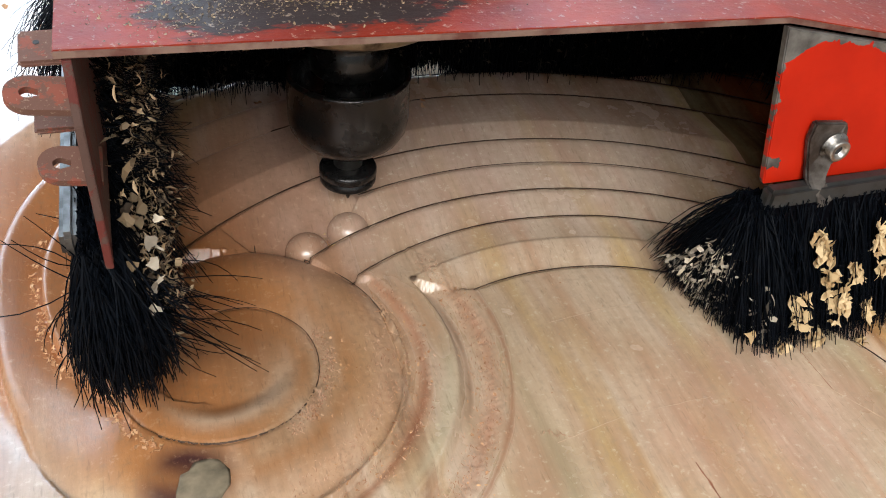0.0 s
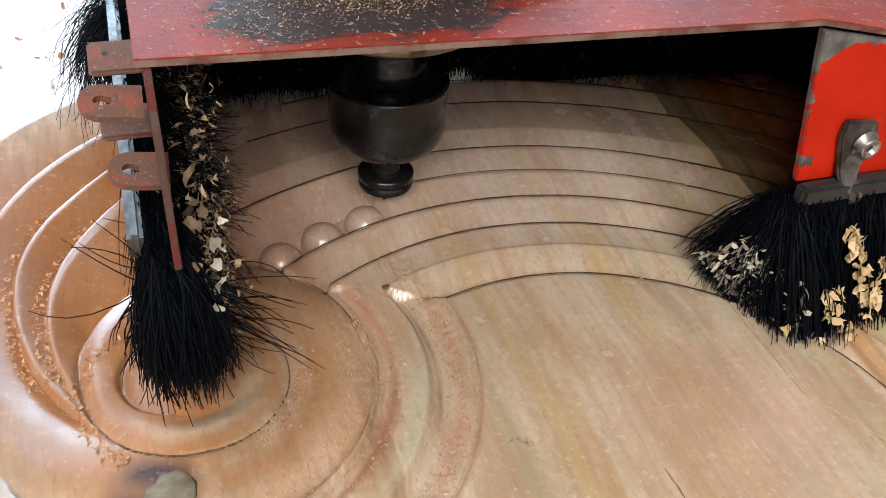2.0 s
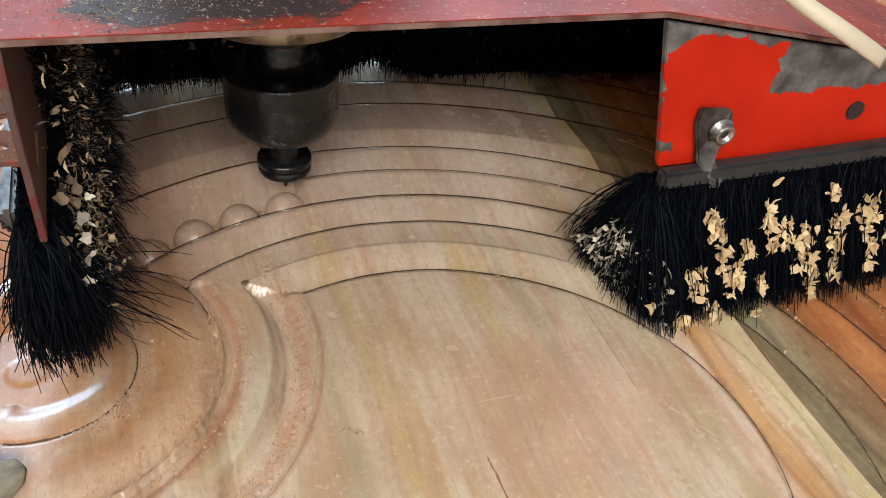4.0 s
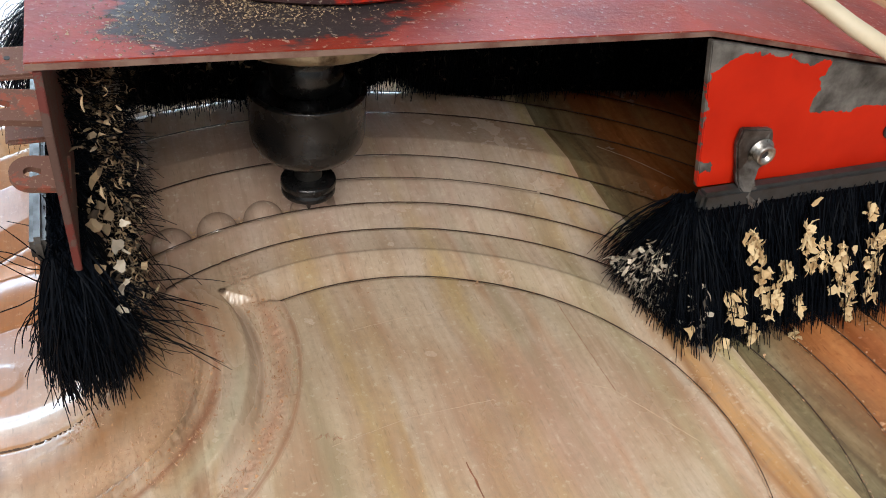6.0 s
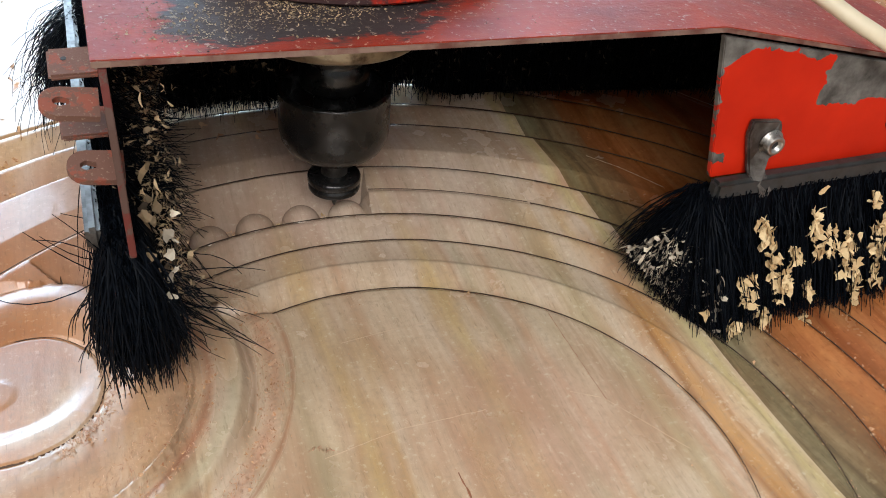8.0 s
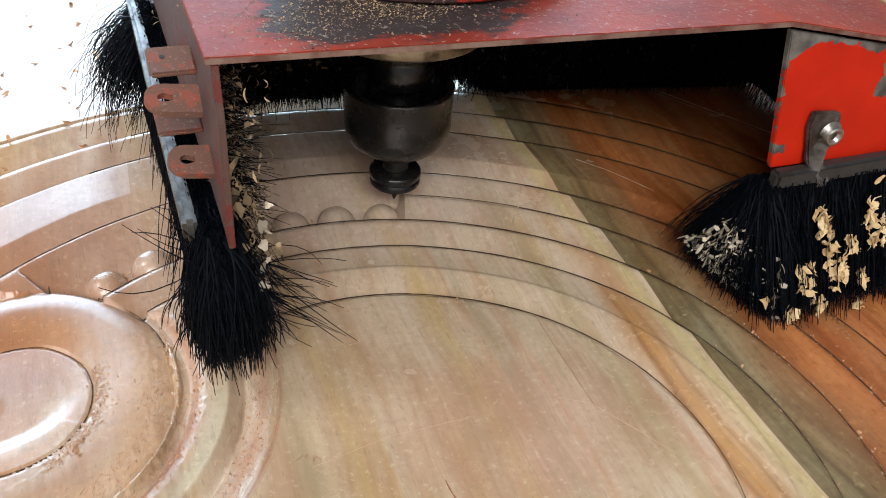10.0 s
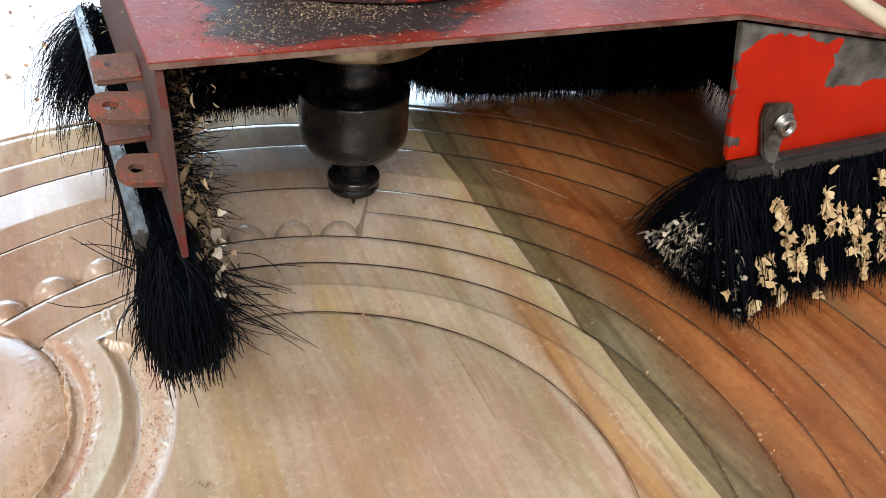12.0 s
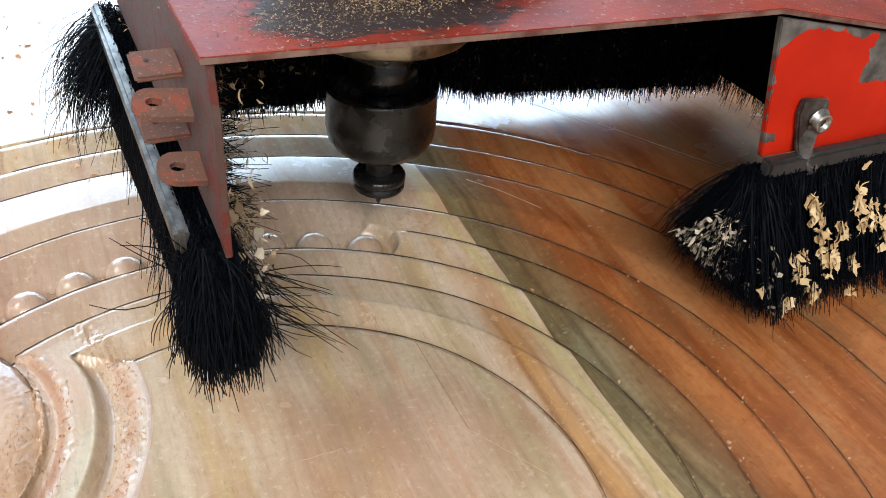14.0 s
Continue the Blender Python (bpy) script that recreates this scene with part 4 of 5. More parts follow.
# ---------------------------------------------------------------- fittings on the hood
def fittings():
    for z, y in ((109.3, -66), (88, -67)):
        b = bmesh.new()
        box(b, -109.5, -94.2, y, y + 15, z, z + 2.2, 0.8)
        bmesh.ops.transform(b, matrix=pose(0, (y + 7.5) * MM, (z + 1.1) * MM, 12) @ Matrix.Translation((0, -(y + 7.5) * MM, -(z + 1.1) * MM)), verts=b.verts)
        tab = part("tab", b, RUST, SIDE, "square rusty tab with a small hole")
        # No hole is cut: a black disc paints its shade.
        b = bmesh.new()
        lathe(b, [(0.3, 0), (0.9, 0), (0.9, 0.3), (0.3, 0.3)], 16)
        bmesh.ops.transform(b, matrix=pose(-0.1045, (y + 7.5) * MM, (z + 1.1) * MM, 12) @ Matrix.Translation((0, 0.0012, 0.001)), verts=b.verts)
        part("tab_hole", b, HOLE_SHADE, tab)
    for x, y, z, tilt in ((-106.8, -79.5, 107.2, 18), (-102.5, -82, 85.5, 20)):
        b = bmesh.new()
        rings = []
        for h in (-1.2, 1.2):
            pts = [(6.2 * math.cos(q), 6.2 * math.sin(q)) for q in [math.pi / 2 + k * math.pi / 10 for k in range(11)]] + [(11, -6.2), (11, 6.2)]
            hole = [(2.3 * math.cos(q), 1.9 * math.sin(q)) for q in [math.pi / 2 + k * math.pi / 10 for k in range(11)]] + [(2.6, -1.0), (2.6, 1.0)]
            rings.append(([b.verts.new(Vector((p[0], p[1], h)) * MM) for p in pts], [b.verts.new(Vector((p[0], p[1], h)) * MM) for p in hole]))
        n = 13
        (lo, lo_in), (hi, hi_in) = rings
        for i in range(n):
            j = (i + 1) % n
            for quad in ((lo[i], lo[j], hi[j], hi[i]), (lo_in[i], lo_in[j], hi_in[j], hi_in[i]), (lo[i], lo[j], lo_in[j], lo_in[i]), (hi[i], hi[j], hi_in[j], hi_in[i])):
                b.faces.new(quad)
        bmesh.ops.recalc_face_normals(b, faces=b.faces)
        bmesh.ops.transform(b, matrix=pose(x * MM, y * MM, z * MM, tilt, 8, 0), verts=b.verts)
        part("lug", b, RUST, SIDE, "rounded rusty lug with a hole")
    # bolt through the side plate
    b = bmesh.new()
    lathe(b, [(1, 0), (6.8, 0), (6.8, 7), (4, 7.3)] + [(4.0 if k % 2 else 3.5, 7.4 + 0.55 * k) for k in range(18)] + [(1, 17.6)], 24)
    bmesh.ops.transform(b, matrix=pose(-0.0914, -0.009, 0.076, 0, 90, 0), verts=b.verts)
    part("side_bolt", b, STEEL, SIDE, "threaded steel bolt end")
    # strap and cap screw on the front plate
    b = bmesh.new()
    prism(b, [(138.5, 86), (152, 84.5), (153.5, 83), (157, 71), (152.5, 66.5), (150.5, 62), (155.5, 54.5), (154, 51), (149, 51), (147, 56), (142.5, 62), (142, 67), (138, 79)], -106.0, -103.2, 0.7)
    for v in b.verts:
        if v.co.z < 0.064:
            v.co.y -= 0.0046 * min(1.0, (0.064 - v.co.z) / 0.004)
    strap = part("strap", b, STRIP, FRONT, "bent grey steel strap")
    b = bmesh.new()
    lathe(b, [(2.1, 1.2), (2.2, 3.6), (3.6, 3.9), (4.2, 3.4), (4.3, 0.5), (5.6, 0.4), (5.6, 0), (2, 0)], 32)
    bmesh.ops.transform(b, matrix=pose(0.150, -0.1061, 0.0752, 90, 0, 0), verts=b.verts)
    part("cap_screw", b, STEEL, FRONT, "shiny socket cap screw", True)
    # The socket's and bolt hole's dark insides are black discs too.
    b = bmesh.new()
    lathe(b, [(0.5, 0), (2.1, 0), (2.1, 1.0), (0.5, 1.0)], 6)
    bmesh.ops.transform(b, matrix=pose(0.150, -0.1072, 0.0752, 90, 0, 0), verts=b.verts)
    part("screw_socket", b, HOLE_SHADE, FRONT)
    b = bmesh.new()
    lathe(b, [(0.5, 0), (4.2, 0), (4.2, 0.6), (0.5, 0.6)], 24)
    bmesh.ops.transform(b, matrix=pose(0.217, -0.1031, 0.0755, 90, 0, 0), verts=b.verts)
    part("bolt_hole", b, HOLE_SHADE, FRONT, "black disc painted as the shade in an empty bolt hole")
    # cable over the hood
    b = bmesh.new()
    previous = None
    for k in range(21):
        f = k / 14
        c = Vector((100 + 70 * f + 26 * max(0, f - 1) ** 2, 10 - 118 * min(f, 1) - 60 * max(0, f - 1) + 90 * max(0, f - 1) ** 2, 139 + 7 * math.sin(min(f, 1) * 2.6) - 18 * f * f))
        ring = [b.verts.new((c + Vector((0.86 * math.cos(q), 0.5 * math.cos(q), math.sin(q))) * 3.4) * MM) for q in [i * math.pi / 5 for i in range(10)]]
        if previous:
            for i in range(10):
                b.faces.new((previous[i], previous[(i + 1) % 10], ring[(i + 1) % 10], ring[i]))
        previous = ring
    b.faces.new(previous)
    bmesh.ops.recalc_face_normals(b, faces=b.faces)
    part("cable", b, CABLE, HEAD, "cream sheathed cable", True)


fittings()


def flake(verts, faces, at, size, rng, normal=None, curl=0.35, lift=0.0):
    """One bent, ragged shaving with two sides and an edge."""
    if normal is None:
        normal = Vector((rng.gauss(0, 0.35), rng.gauss(0, 0.35), 1))
    turn = normal.to_track_quat("Z", "Y").to_matrix() @ Matrix.Rotation(rng.uniform(0, 6.28), 3, "Z")
    n = rng.choice((8, 9, 10, 12)) if size > 1.0 else rng.choice((4, 5, 6))
    jag = [rng.uniform(0.4, 1.25) for _ in range(n)]
    long_side = rng.uniform(0.3, 1.0)
    base = len(verts)
    for h in (0.0, 0.1 * min(size, 3)):
        for k in range(n):
            q = 2 * math.pi * k / n
            rad = size * jag[k]
            p = Vector((rad * math.cos(q), rad * math.sin(q) * long_side, 0))
            p.z = h + curl * (p.x * p.x) / size + 0.25 * curl * p.y * math.sin(3 * q) + lift
            verts.append((Vector(at) + turn @ p) * MM)
    # a middle point on each side, so that the face bends
    for h in (0.0, 0.1 * min(size, 3)):
        verts.append((Vector(at) + turn @ Vector((0, 0, h + lift - curl * 0.25 * size))) * MM)
    for k in range(n):
        j = (k + 1) % n
        faces.append((base + j, base + k, base + 2 * n))
        faces.append((base + n + k, base + n + j, base + 2 * n + 1))
        faces.append((base + k, base + j, base + n + j, base + n + k))


def ribbon(verts, faces, at, along, length, width, rng, curl=0.4):
    """A thin curled strand of wood with a three-sided section."""
    along = Vector(along).normalized()
    side = along.cross(Vector((rng.gauss(0, 1), rng.gauss(0, 1), rng.gauss(0, 1)))).normalized()
    up = along.cross(side)
    base = len(verts)
    for k in range(5):
        f = k / 4 - 0.5
        w = width * (1 - 1.2 * abs(f)) * rng.uniform(0.7, 1.2)
        c = Vector(at) + along * length * f + up * curl * length * (4 * f * f - 0.5) * 0.5
        for a, b in ((1.0, 0.0), (-1.0, 0.0), (0.0, 0.35)):
            verts.append((c + side * w * a + up * w * b) * MM)
    for k in range(4):
        o = base + 3 * k
        for i in range(3):
            j = (i + 1) % 3
            faces.append((o + i, o + j, o + 3 + j, o + 3 + i))


def shavings_on_brush():
    rng = random.Random(21)
    verts, faces = [], []

    def face_point(x, f, proud):
        return Vector((x, -113 - 18 * f - proud, 50 - 55 * f))

    # clumps hang in columns: place along the brush, share of the way down, half width and half height
    for x, f0, wide, tall in ((148, 0.13, 2.5, 3), (151, 0.23, 4, 4), (156, 0.43, 3, 6), (162, 0.62, 4, 7), (143, 0.6, 4, 6), (137, 0.9, 3, 2), (153, 0.85, 2.5, 4), (177, 0.17, 3, 5), (183, 0.35, 6, 6), (196, 0.47, 4.5, 9), (202, 0.76, 3, 8), (208, 0.11, 2, 4), (212, 0.37, 4, 8), (214, 0.65, 2.5, 7), (167, 0.41, 2.5, 4), (176, 0.7, 1.5, 3), (175, 0.92, 2.5, 1.5), (228, 0.3, 4, 9), (232, 0.62, 3, 8), (244, 0.42, 5, 8), (256, 0.3, 4, 9), (262, 0.66, 4, 8)):
        for _ in range(int(7 + wide * tall * 0.95)):
            f = min(1.02, max(0.02, f0 + rng.uniform(-1, 1) * tall / 55))
            at = face_point(x + rng.uniform(-1, 1) * wide, f, rng.uniform(1.5, 5.5))
            if rng.random() < 0.3:
                ribbon(verts, faces, at, (rng.gauss(0, 0.5), -0.3, -1), rng.uniform(3, 8), rng.uniform(0.3, 0.9), rng)
            else:
                flake(verts, faces, at, rng.uniform(1.0, 3.3), rng, Vector((rng.gauss(0, 0.5), -1, 0.45 + rng.gauss(0, 0.4))), 0.3)
    raw("shaving_layer", verts, faces, SHAVING, FRONT_BRUSH, "pale wood shavings caught in the front brush", kind="stuff")
    for x, f, size in ((178, -0.06, 3.4), (137, 0.9, 4.2), (163, 0.6, 4.6), (151, 0.25, 4.4), (197, 0.42, 4.8), (213, 0.33, 4.4), (123, 0.72, 3.2)):
        verts, faces = [], []
        flake(verts, faces, face_point(x, f, 3.2), size, rng, Vector((rng.gauss(0, 0.3), -1, 0.5)), 0.25)
        raw("shaving", verts, faces, SHAVING, FRONT_BRUSH, "large pale shaving")
    verts, faces = [], []
    for n in range(330):
        s, f = (min(1.0, max(0.1, rng.gauss(0.78, 0.16))), rng.uniform(0.5, 0.98)) if n % 4 else (rng.random(), rng.uniform(0.4, 1.0))
        at = Vector((127 + (13 - 25 * s) * f - 1.5, -109 + (-22 + 54 * s) * f - 3.5, 50 - (55 - 14 * s * s) * f + 2.0)) + Vector((-0.6, -0.75, 0.3)) * rng.uniform(3.0, 8.0) + Vector((rng.gauss(0, 1), rng.gauss(0, 1), rng.gauss(0, 1)))
        way = Vector((13 - 25 * s, -22 + 54 * s, -50)).normalized()
        if rng.random() < 0.6:
            ribbon(verts, faces, at, way + Vector((rng.gauss(0, 0.35), rng.gauss(0, 0.35), rng.gauss(0, 0.35))), rng.uniform(2, 7), rng.uniform(0.3, 1.0), rng, 0.25)
        else:
            flake(verts, faces, at, rng.uniform(0.6, 1.9), rng, Vector((-0.6 + rng.gauss(0, 0.4), -0.8, 0.5 + rng.gauss(0, 0.3))), 0.3)
    raw("shaving_layer", verts, faces, GREYED, END_TUFT, "greyish shavings in the brush corner", kind="stuff")
    # inside of the side brush and the corner behind it
    verts, faces = [], []
    for _ in range(5200):
        y = -98 + 205 * rng.random()
        z = 20 + 104 * rng.random()
        if y < -48 and z > 62 and rng.random() < 0.92:
            continue
        at = (-82 + rng.gauss(0, 4.5), y, z)
        if rng.random() < 0.7:
            ribbon(verts, faces, at, (rng.gauss(0.3, 0.6), rng.gauss(-0.2, 0.7), rng.gauss(-0.5, 0.7)), rng.uniform(1.5, 4.6), rng.uniform(0.15, 0.55), rng, 0.5)
        else:
            flake(verts, faces, at, rng.uniform(0.5, 1.8), rng, Vector((1, rng.gauss(-0.3, 0.8), rng.gauss(0.2, 0.5))), 0.5)
    for _ in range(16):
        flake(verts, faces, (-86 + rng.gauss(0, 3.5), -100 + rng.uniform(0, 38), rng.uniform(36, 74)), rng.uniform(2.0, 4.0), rng, Vector((0.9, -0.8, 0.4 + rng.gauss(0, 0.3))), 0.35)
    raw("shaving_layer", verts, faces, MIXED, SIDE_BRUSH, "dull shavings packed inside the side brush", kind="stuff")
    verts, faces = [], []
    for x, y, z, size in ((-82, -97, 66, 3.0), (-80, -95, 62, 2.2), (-82, -98, 59, 2.4), (-83, -100, 50, 2.6), (-81, -99, 53, 1.8), (-79, -94, 72, 2.4), (-84, -102, 44, 2.2)):
        flake(verts, faces, (x, y, z), size, rng, Vector((0.5, -1, 0.5)), 0.3)
    raw("shaving_layer", verts, faces, GREYED, SIDE_BRUSH, "pale shavings caught on the front tuft", kind="stuff")
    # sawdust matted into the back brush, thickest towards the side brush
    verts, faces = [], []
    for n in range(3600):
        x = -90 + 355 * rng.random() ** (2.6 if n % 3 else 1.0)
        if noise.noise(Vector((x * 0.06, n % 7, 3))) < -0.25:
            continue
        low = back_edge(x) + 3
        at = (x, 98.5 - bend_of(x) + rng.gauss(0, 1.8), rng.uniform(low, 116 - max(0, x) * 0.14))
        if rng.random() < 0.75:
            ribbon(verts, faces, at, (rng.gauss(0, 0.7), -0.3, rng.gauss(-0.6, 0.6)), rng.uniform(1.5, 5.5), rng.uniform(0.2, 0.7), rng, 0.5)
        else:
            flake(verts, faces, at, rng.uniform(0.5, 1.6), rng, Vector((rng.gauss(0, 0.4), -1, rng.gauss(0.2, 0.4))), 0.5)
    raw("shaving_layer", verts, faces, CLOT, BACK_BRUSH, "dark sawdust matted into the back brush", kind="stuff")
    verts, faces = [], []
    for n in range(330):
        if n < 150:
            x, z = -88 + 40 * rng.random() ** 1.5, rng.uniform(40, 112)
        elif n < 240:
            x, z = rng.gauss(-30, 24), rng.uniform(25, 112)
        else:
            x, z = 212 + rng.gauss(0, 14), rng.gauss(62, 8)
        flake(verts, faces, (x, 97 - bend_of(x) + rng.gauss(0, 1.5), z), rng.uniform(0.6, 2.4), rng, Vector((rng.gauss(0, 0.5), -1, 0.3)), 0.4)
    raw("shaving_layer", verts, faces, MIXED, BACK_BRUSH, "dusty shavings on the back brush", kind="stuff")
    verts, faces = [], []
    for n in range(1900):
        spot = ((-35, -78, 34, 17), (-66, -84, 12, 9), (-40, -74, 12, 7), (-22, -72, 10, 6))[n % 4]
        x, y = rng.gauss(spot[0], spot[2]), rng.gauss(spot[1], spot[3])
        if not (-94 < x < 113 and -102 < y < 0):
            continue
        flake(verts, faces, (x, y, 131.1 - 0.0284 * (x + 96) + 0.1), rng.uniform(0.15, 0.6), rng, None, 0.5)
    raw("top_dust", verts, faces, MIXED, HEAD, "fine shavings on top of the hood", kind="stuff")


shavings_on_brush()

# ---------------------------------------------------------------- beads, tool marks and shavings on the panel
# Dark brown for strips that paint the shade in the moulding grooves.
EDGE_SHADE = plain("edge_shade", (0.085, 0.048, 0.028), 0.7, 0.5, 150.0)


def edge_shade(centre, radius, a0, a1, width=0.8, skip=None):
    """A thin dark strip along a moulding's lip, standing in for its groove's shade. radius: a number or a table by
    angle.
    """
    angles = np.radians(np.arange(a0, a1, 0.35))
    deg = np.degrees(angles)
    rad = np.full_like(angles, radius) if isinstance(radius, float) else line(deg, radius)
    wide = width * (0.85 + 0.5 * grain_noise(deg, deg * 0 + rad.mean(), 1.7, 6) + 0.5 * grain_noise(deg, deg * 0 + rad.mean(), 0.6, 7))
    rows = []
    for off, drop in ((-1.0, 0.05), (-0.1, 0.03), (0.35, -0.7)):
        rr = rad + off * wide
        inner = rad - 1.3
        if centre is ARC:
            (x, y), (xi, yi) = arc_point(rr, angles), arc_point(inner, angles)
        else:
            x, y = centre[0] + rr * np.cos(angles), centre[1] + rr * np.sin(angles)
            xi, yi = centre[0] + inner * np.cos(angles), centre[1] + inner * np.sin(angles)
        z = rough(xi, yi, carve(xi, yi)) + drop
        rows.append(np.stack([x, y, z], -1))
    co = np.stack(rows, 1).reshape(-1, 3) * MM
    faces = [(3 * k + c, 3 * k + c + 1, 3 * k + c + 4, 3 * k + c + 3) for k in range(len(angles) - 1) for c in (0, 1)]
    if skip:
        keep = [skip(*(co[f[0]][:2] / MM)) for f in faces]
        faces = [f for f, ok in zip(faces, keep) if ok]
    raw("edge_shade", [tuple(c) for c in co], faces, EDGE_SHADE, PANEL, "thin dark strip painted as shade along a moulding's edge", True)


def clear_of_scroll(x, y):
    return math.hypot(x - EYE[0], y - EYE[1]) > 67


edge_shade(ARC, 107.0, -70, 132, 0.45, lambda x, y: math.hypot(x - EYE[0], y - EYE[1]) > 104)
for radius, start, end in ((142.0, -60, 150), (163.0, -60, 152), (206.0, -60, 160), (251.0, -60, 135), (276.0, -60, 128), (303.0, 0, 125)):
    edge_shade(ARC, radius, start, end, 0.36, clear_of_scroll)
edge_shade(ARC, 184.5, -60, 80.0, 0.36)

edge_shade(EYE, ((207, 33.3), (235, 31.8), (270, 31), (300, 32), (333, 34.5), (380, 35.8), (410, 37.2), (443, 37.4), (459, 35.0), (475, 32)), 232, 466, 0.3)
edge_shade(EYE, ((20, 65.0), (50, 67.3), (90, 68.8), (104, 68.8)), 36, 104, 0.5)

BEADS = [144.4 - 7.4 * k for k in range(9)]
BEAD_TIMES = [None, None, (1.1, 2.6), (3.0, 4.5), (4.9, 6.4), (6.9, 8.3), (8.8, 10.1), (10.6, 11.9), (12.4, 13.7)]


def bead_at(angle):
    b = bmesh.new()
    bmesh.ops.create_uvsphere(b, u_segments=32, v_segments=20, radius=9.5 * MM)
    for v in list(b.verts):
        v.co.z = v.co.z * 1.0
    q = radians(angle)
    c = Vector((*arc_point(175.0, q), -11.05)) * MM
    bmesh.ops.translate(b, vec=c, verts=b.verts)
    return part("bead", b, CREAM, PANEL, "round bead left standing by the tool", True)


for angle in BEADS:
    bead_at(angle)


def uncut_section(angle):
    """A stretch of moulding that the tool takes away to leave a bead."""
    radii = np.linspace(163.4, 206.0, 60)
    angles = np.radians(np.linspace(angle - (5.2 if angle < 86 else 3.7), angle + 3.7, 13))
    rr, aa = np.meshgrid(radii, angles)
    z = ring_height(rr) - 3.6 * np.exp(-((rr - 184.7) / 0.85) ** 2)
    x, y = arc_point(rr, aa)
    z = rough(x, y, z) + 0.02
    n, m = z.shape
    verts = [tuple(v) for v in (np.stack([x, y, z], -1).reshape(-1, 3) * MM)]
    faces = [(i * m + j, (i + 1) * m + j, (i + 1) * m + j + 1, i * m + j + 1) for i in range(n - 1) for j in range(m - 1)]
    for row in (0, n - 1):
        rim = verts[row * m:(row + 1) * m]
        low = len(verts)
        slope = radians(2.3 if row else 0.0)
        foot = [(ARC[0] * MM + (v[0] - ARC[0] * MM) * math.cos(slope) - (v[1] - ARC[1] * MM) * math.sin(slope), ARC[1] * MM + (v[0] - ARC[0] * MM) * math.sin(slope) + (v[1] - ARC[1] * MM) * math.cos(slope), -15 * MM) for v in rim]
        verts += rim + foot
        faces += [(low + j, low + j + 1, low + m + j + 1, low + m + j) for j in range(m - 1)]
    section = raw("uncut_section", verts, faces, CREAM, PANEL, "stretch of ring still to be milled", True)
    # Dark strip painted for the shade in this section's groove.
    strip, quads = [], []
    for k, q in enumerate(angles):
        for off, drop in ((-0.75, 0.1), (-0.1, 0.08), (0.25, -0.6)):
            at = arc_point(184.5 + off, q)
            strip.append((at[0] * MM, at[1] * MM, drop * MM))
    for k in range(len(angles) - 1):
        quads += [(3 * k + c, 3 * k + c + 1, 3 * k + c + 4, 3 * k + c + 3) for c in (0, 1)]
    raw("edge_shade", strip, quads, EDGE_SHADE, section, "thin dark strip painted as shade along a moulding's edge", True)
    return section


UNCUT = [(uncut_section(a), t) for a, t in zip(BEADS, BEAD_TIMES) if t]


def groove_mark(points, width, mat, label):
    """A thin sliver that lies along a line on the panel."""
    verts, faces = [], []
    pts = [Vector((p[0], p[1], 0)) for p in points]
    fine = []
    for p, q in zip(pts, pts[1:]):
        fine += [p.lerp(q, k / 12) for k in range(12)]
    fine.append(pts[-1])
    for k, p in enumerate(fine):
        d = (fine[min(k + 1, len(fine) - 1)] - fine[max(k - 1, 0)]).normalized()
        side = Vector((-d.y, d.x, 0)) * width * (0.35 + 0.65 * abs(noise.noise(p * 0.3)) * 1.6)
        jig = Vector((noise.noise(p * 0.2), noise.noise(p * 0.2 + Vector((9, 0, 0))), 0)) * 0.3
        z = float(rough(np.array(p.x), np.array(p.y), carve(np.array([p.x]), np.array([p.y]))[0]))
        for off, h in ((-side, -0.1), (side * 0.0, 0.09), (side, -0.1)):
            verts.append((p + jig + off + Vector((0, 0, z + h))) * MM)
    for k in range(len(fine) - 1):
        for c in (0, 1):
            faces.append((3 * k + c, 3 * k + c + 1, 3 * k + c + 4, 3 * k + c + 3))
    raw("tool_mark", verts, faces, mat, PANEL, label)


PALE = plain("raised_fibre", (0.50, 0.36, 0.235), 0.6, 0.2, 200.0)
DARK_LINE = plain("dark_scratch", (0.3, 0.12, 0.06), 0.6, 0.3, 200.0)
groove_mark([(1, -4), (26, 13), (56, 26)], 0.4, PALE, "pale raised tool mark")
groove_mark([(-2, 54), (16, 64), (37, 73)], 0.35, PALE, "pale raised tool mark")
groove_mark([(88, 39.5), (101, 37.5), (112, 30), (130, 17)], 0.4, PALE, "pale raised fibre line")
groove_mark([(108, 220), (125, 211), (147, 195)], 0.9, PALE, "pale raised fibre line")
groove_mark([(130, 341), (190, 299), (265, 246)], 1.5, PALE, "pale scribed line")
groove_mark([(128, 337.5), (188, 295.5), (262, 243.5)], 2.2, DARK_LINE, "dark scribed line")
groove_mark([(47, -4), (51, -12), (57, -26)], 1.1, DARK_LINE, "dark red grain fleck")
groove_mark([(80, 88), (91, 62), (102, 37)], 0.45, DARK_LINE, "thin dark grain line")

b = bmesh.new()
made = bmesh.ops.create_icosphere(b, subdivisions=3, radius=1.0)["verts"]
for v in made:
    w = 1 + 0.3 * noise.noise(v.co * 1.7) + 0.12 * noise.noise(v.co * 5)
    v.co = Vector((-107 + v.co.x * 8 * w, -37 + v.co.y * 9 * w, -1.0 + v.co.z * 1.6)) * MM
part("knot", b, KNOT, PANEL, "grey dead knot in dark bark", True)


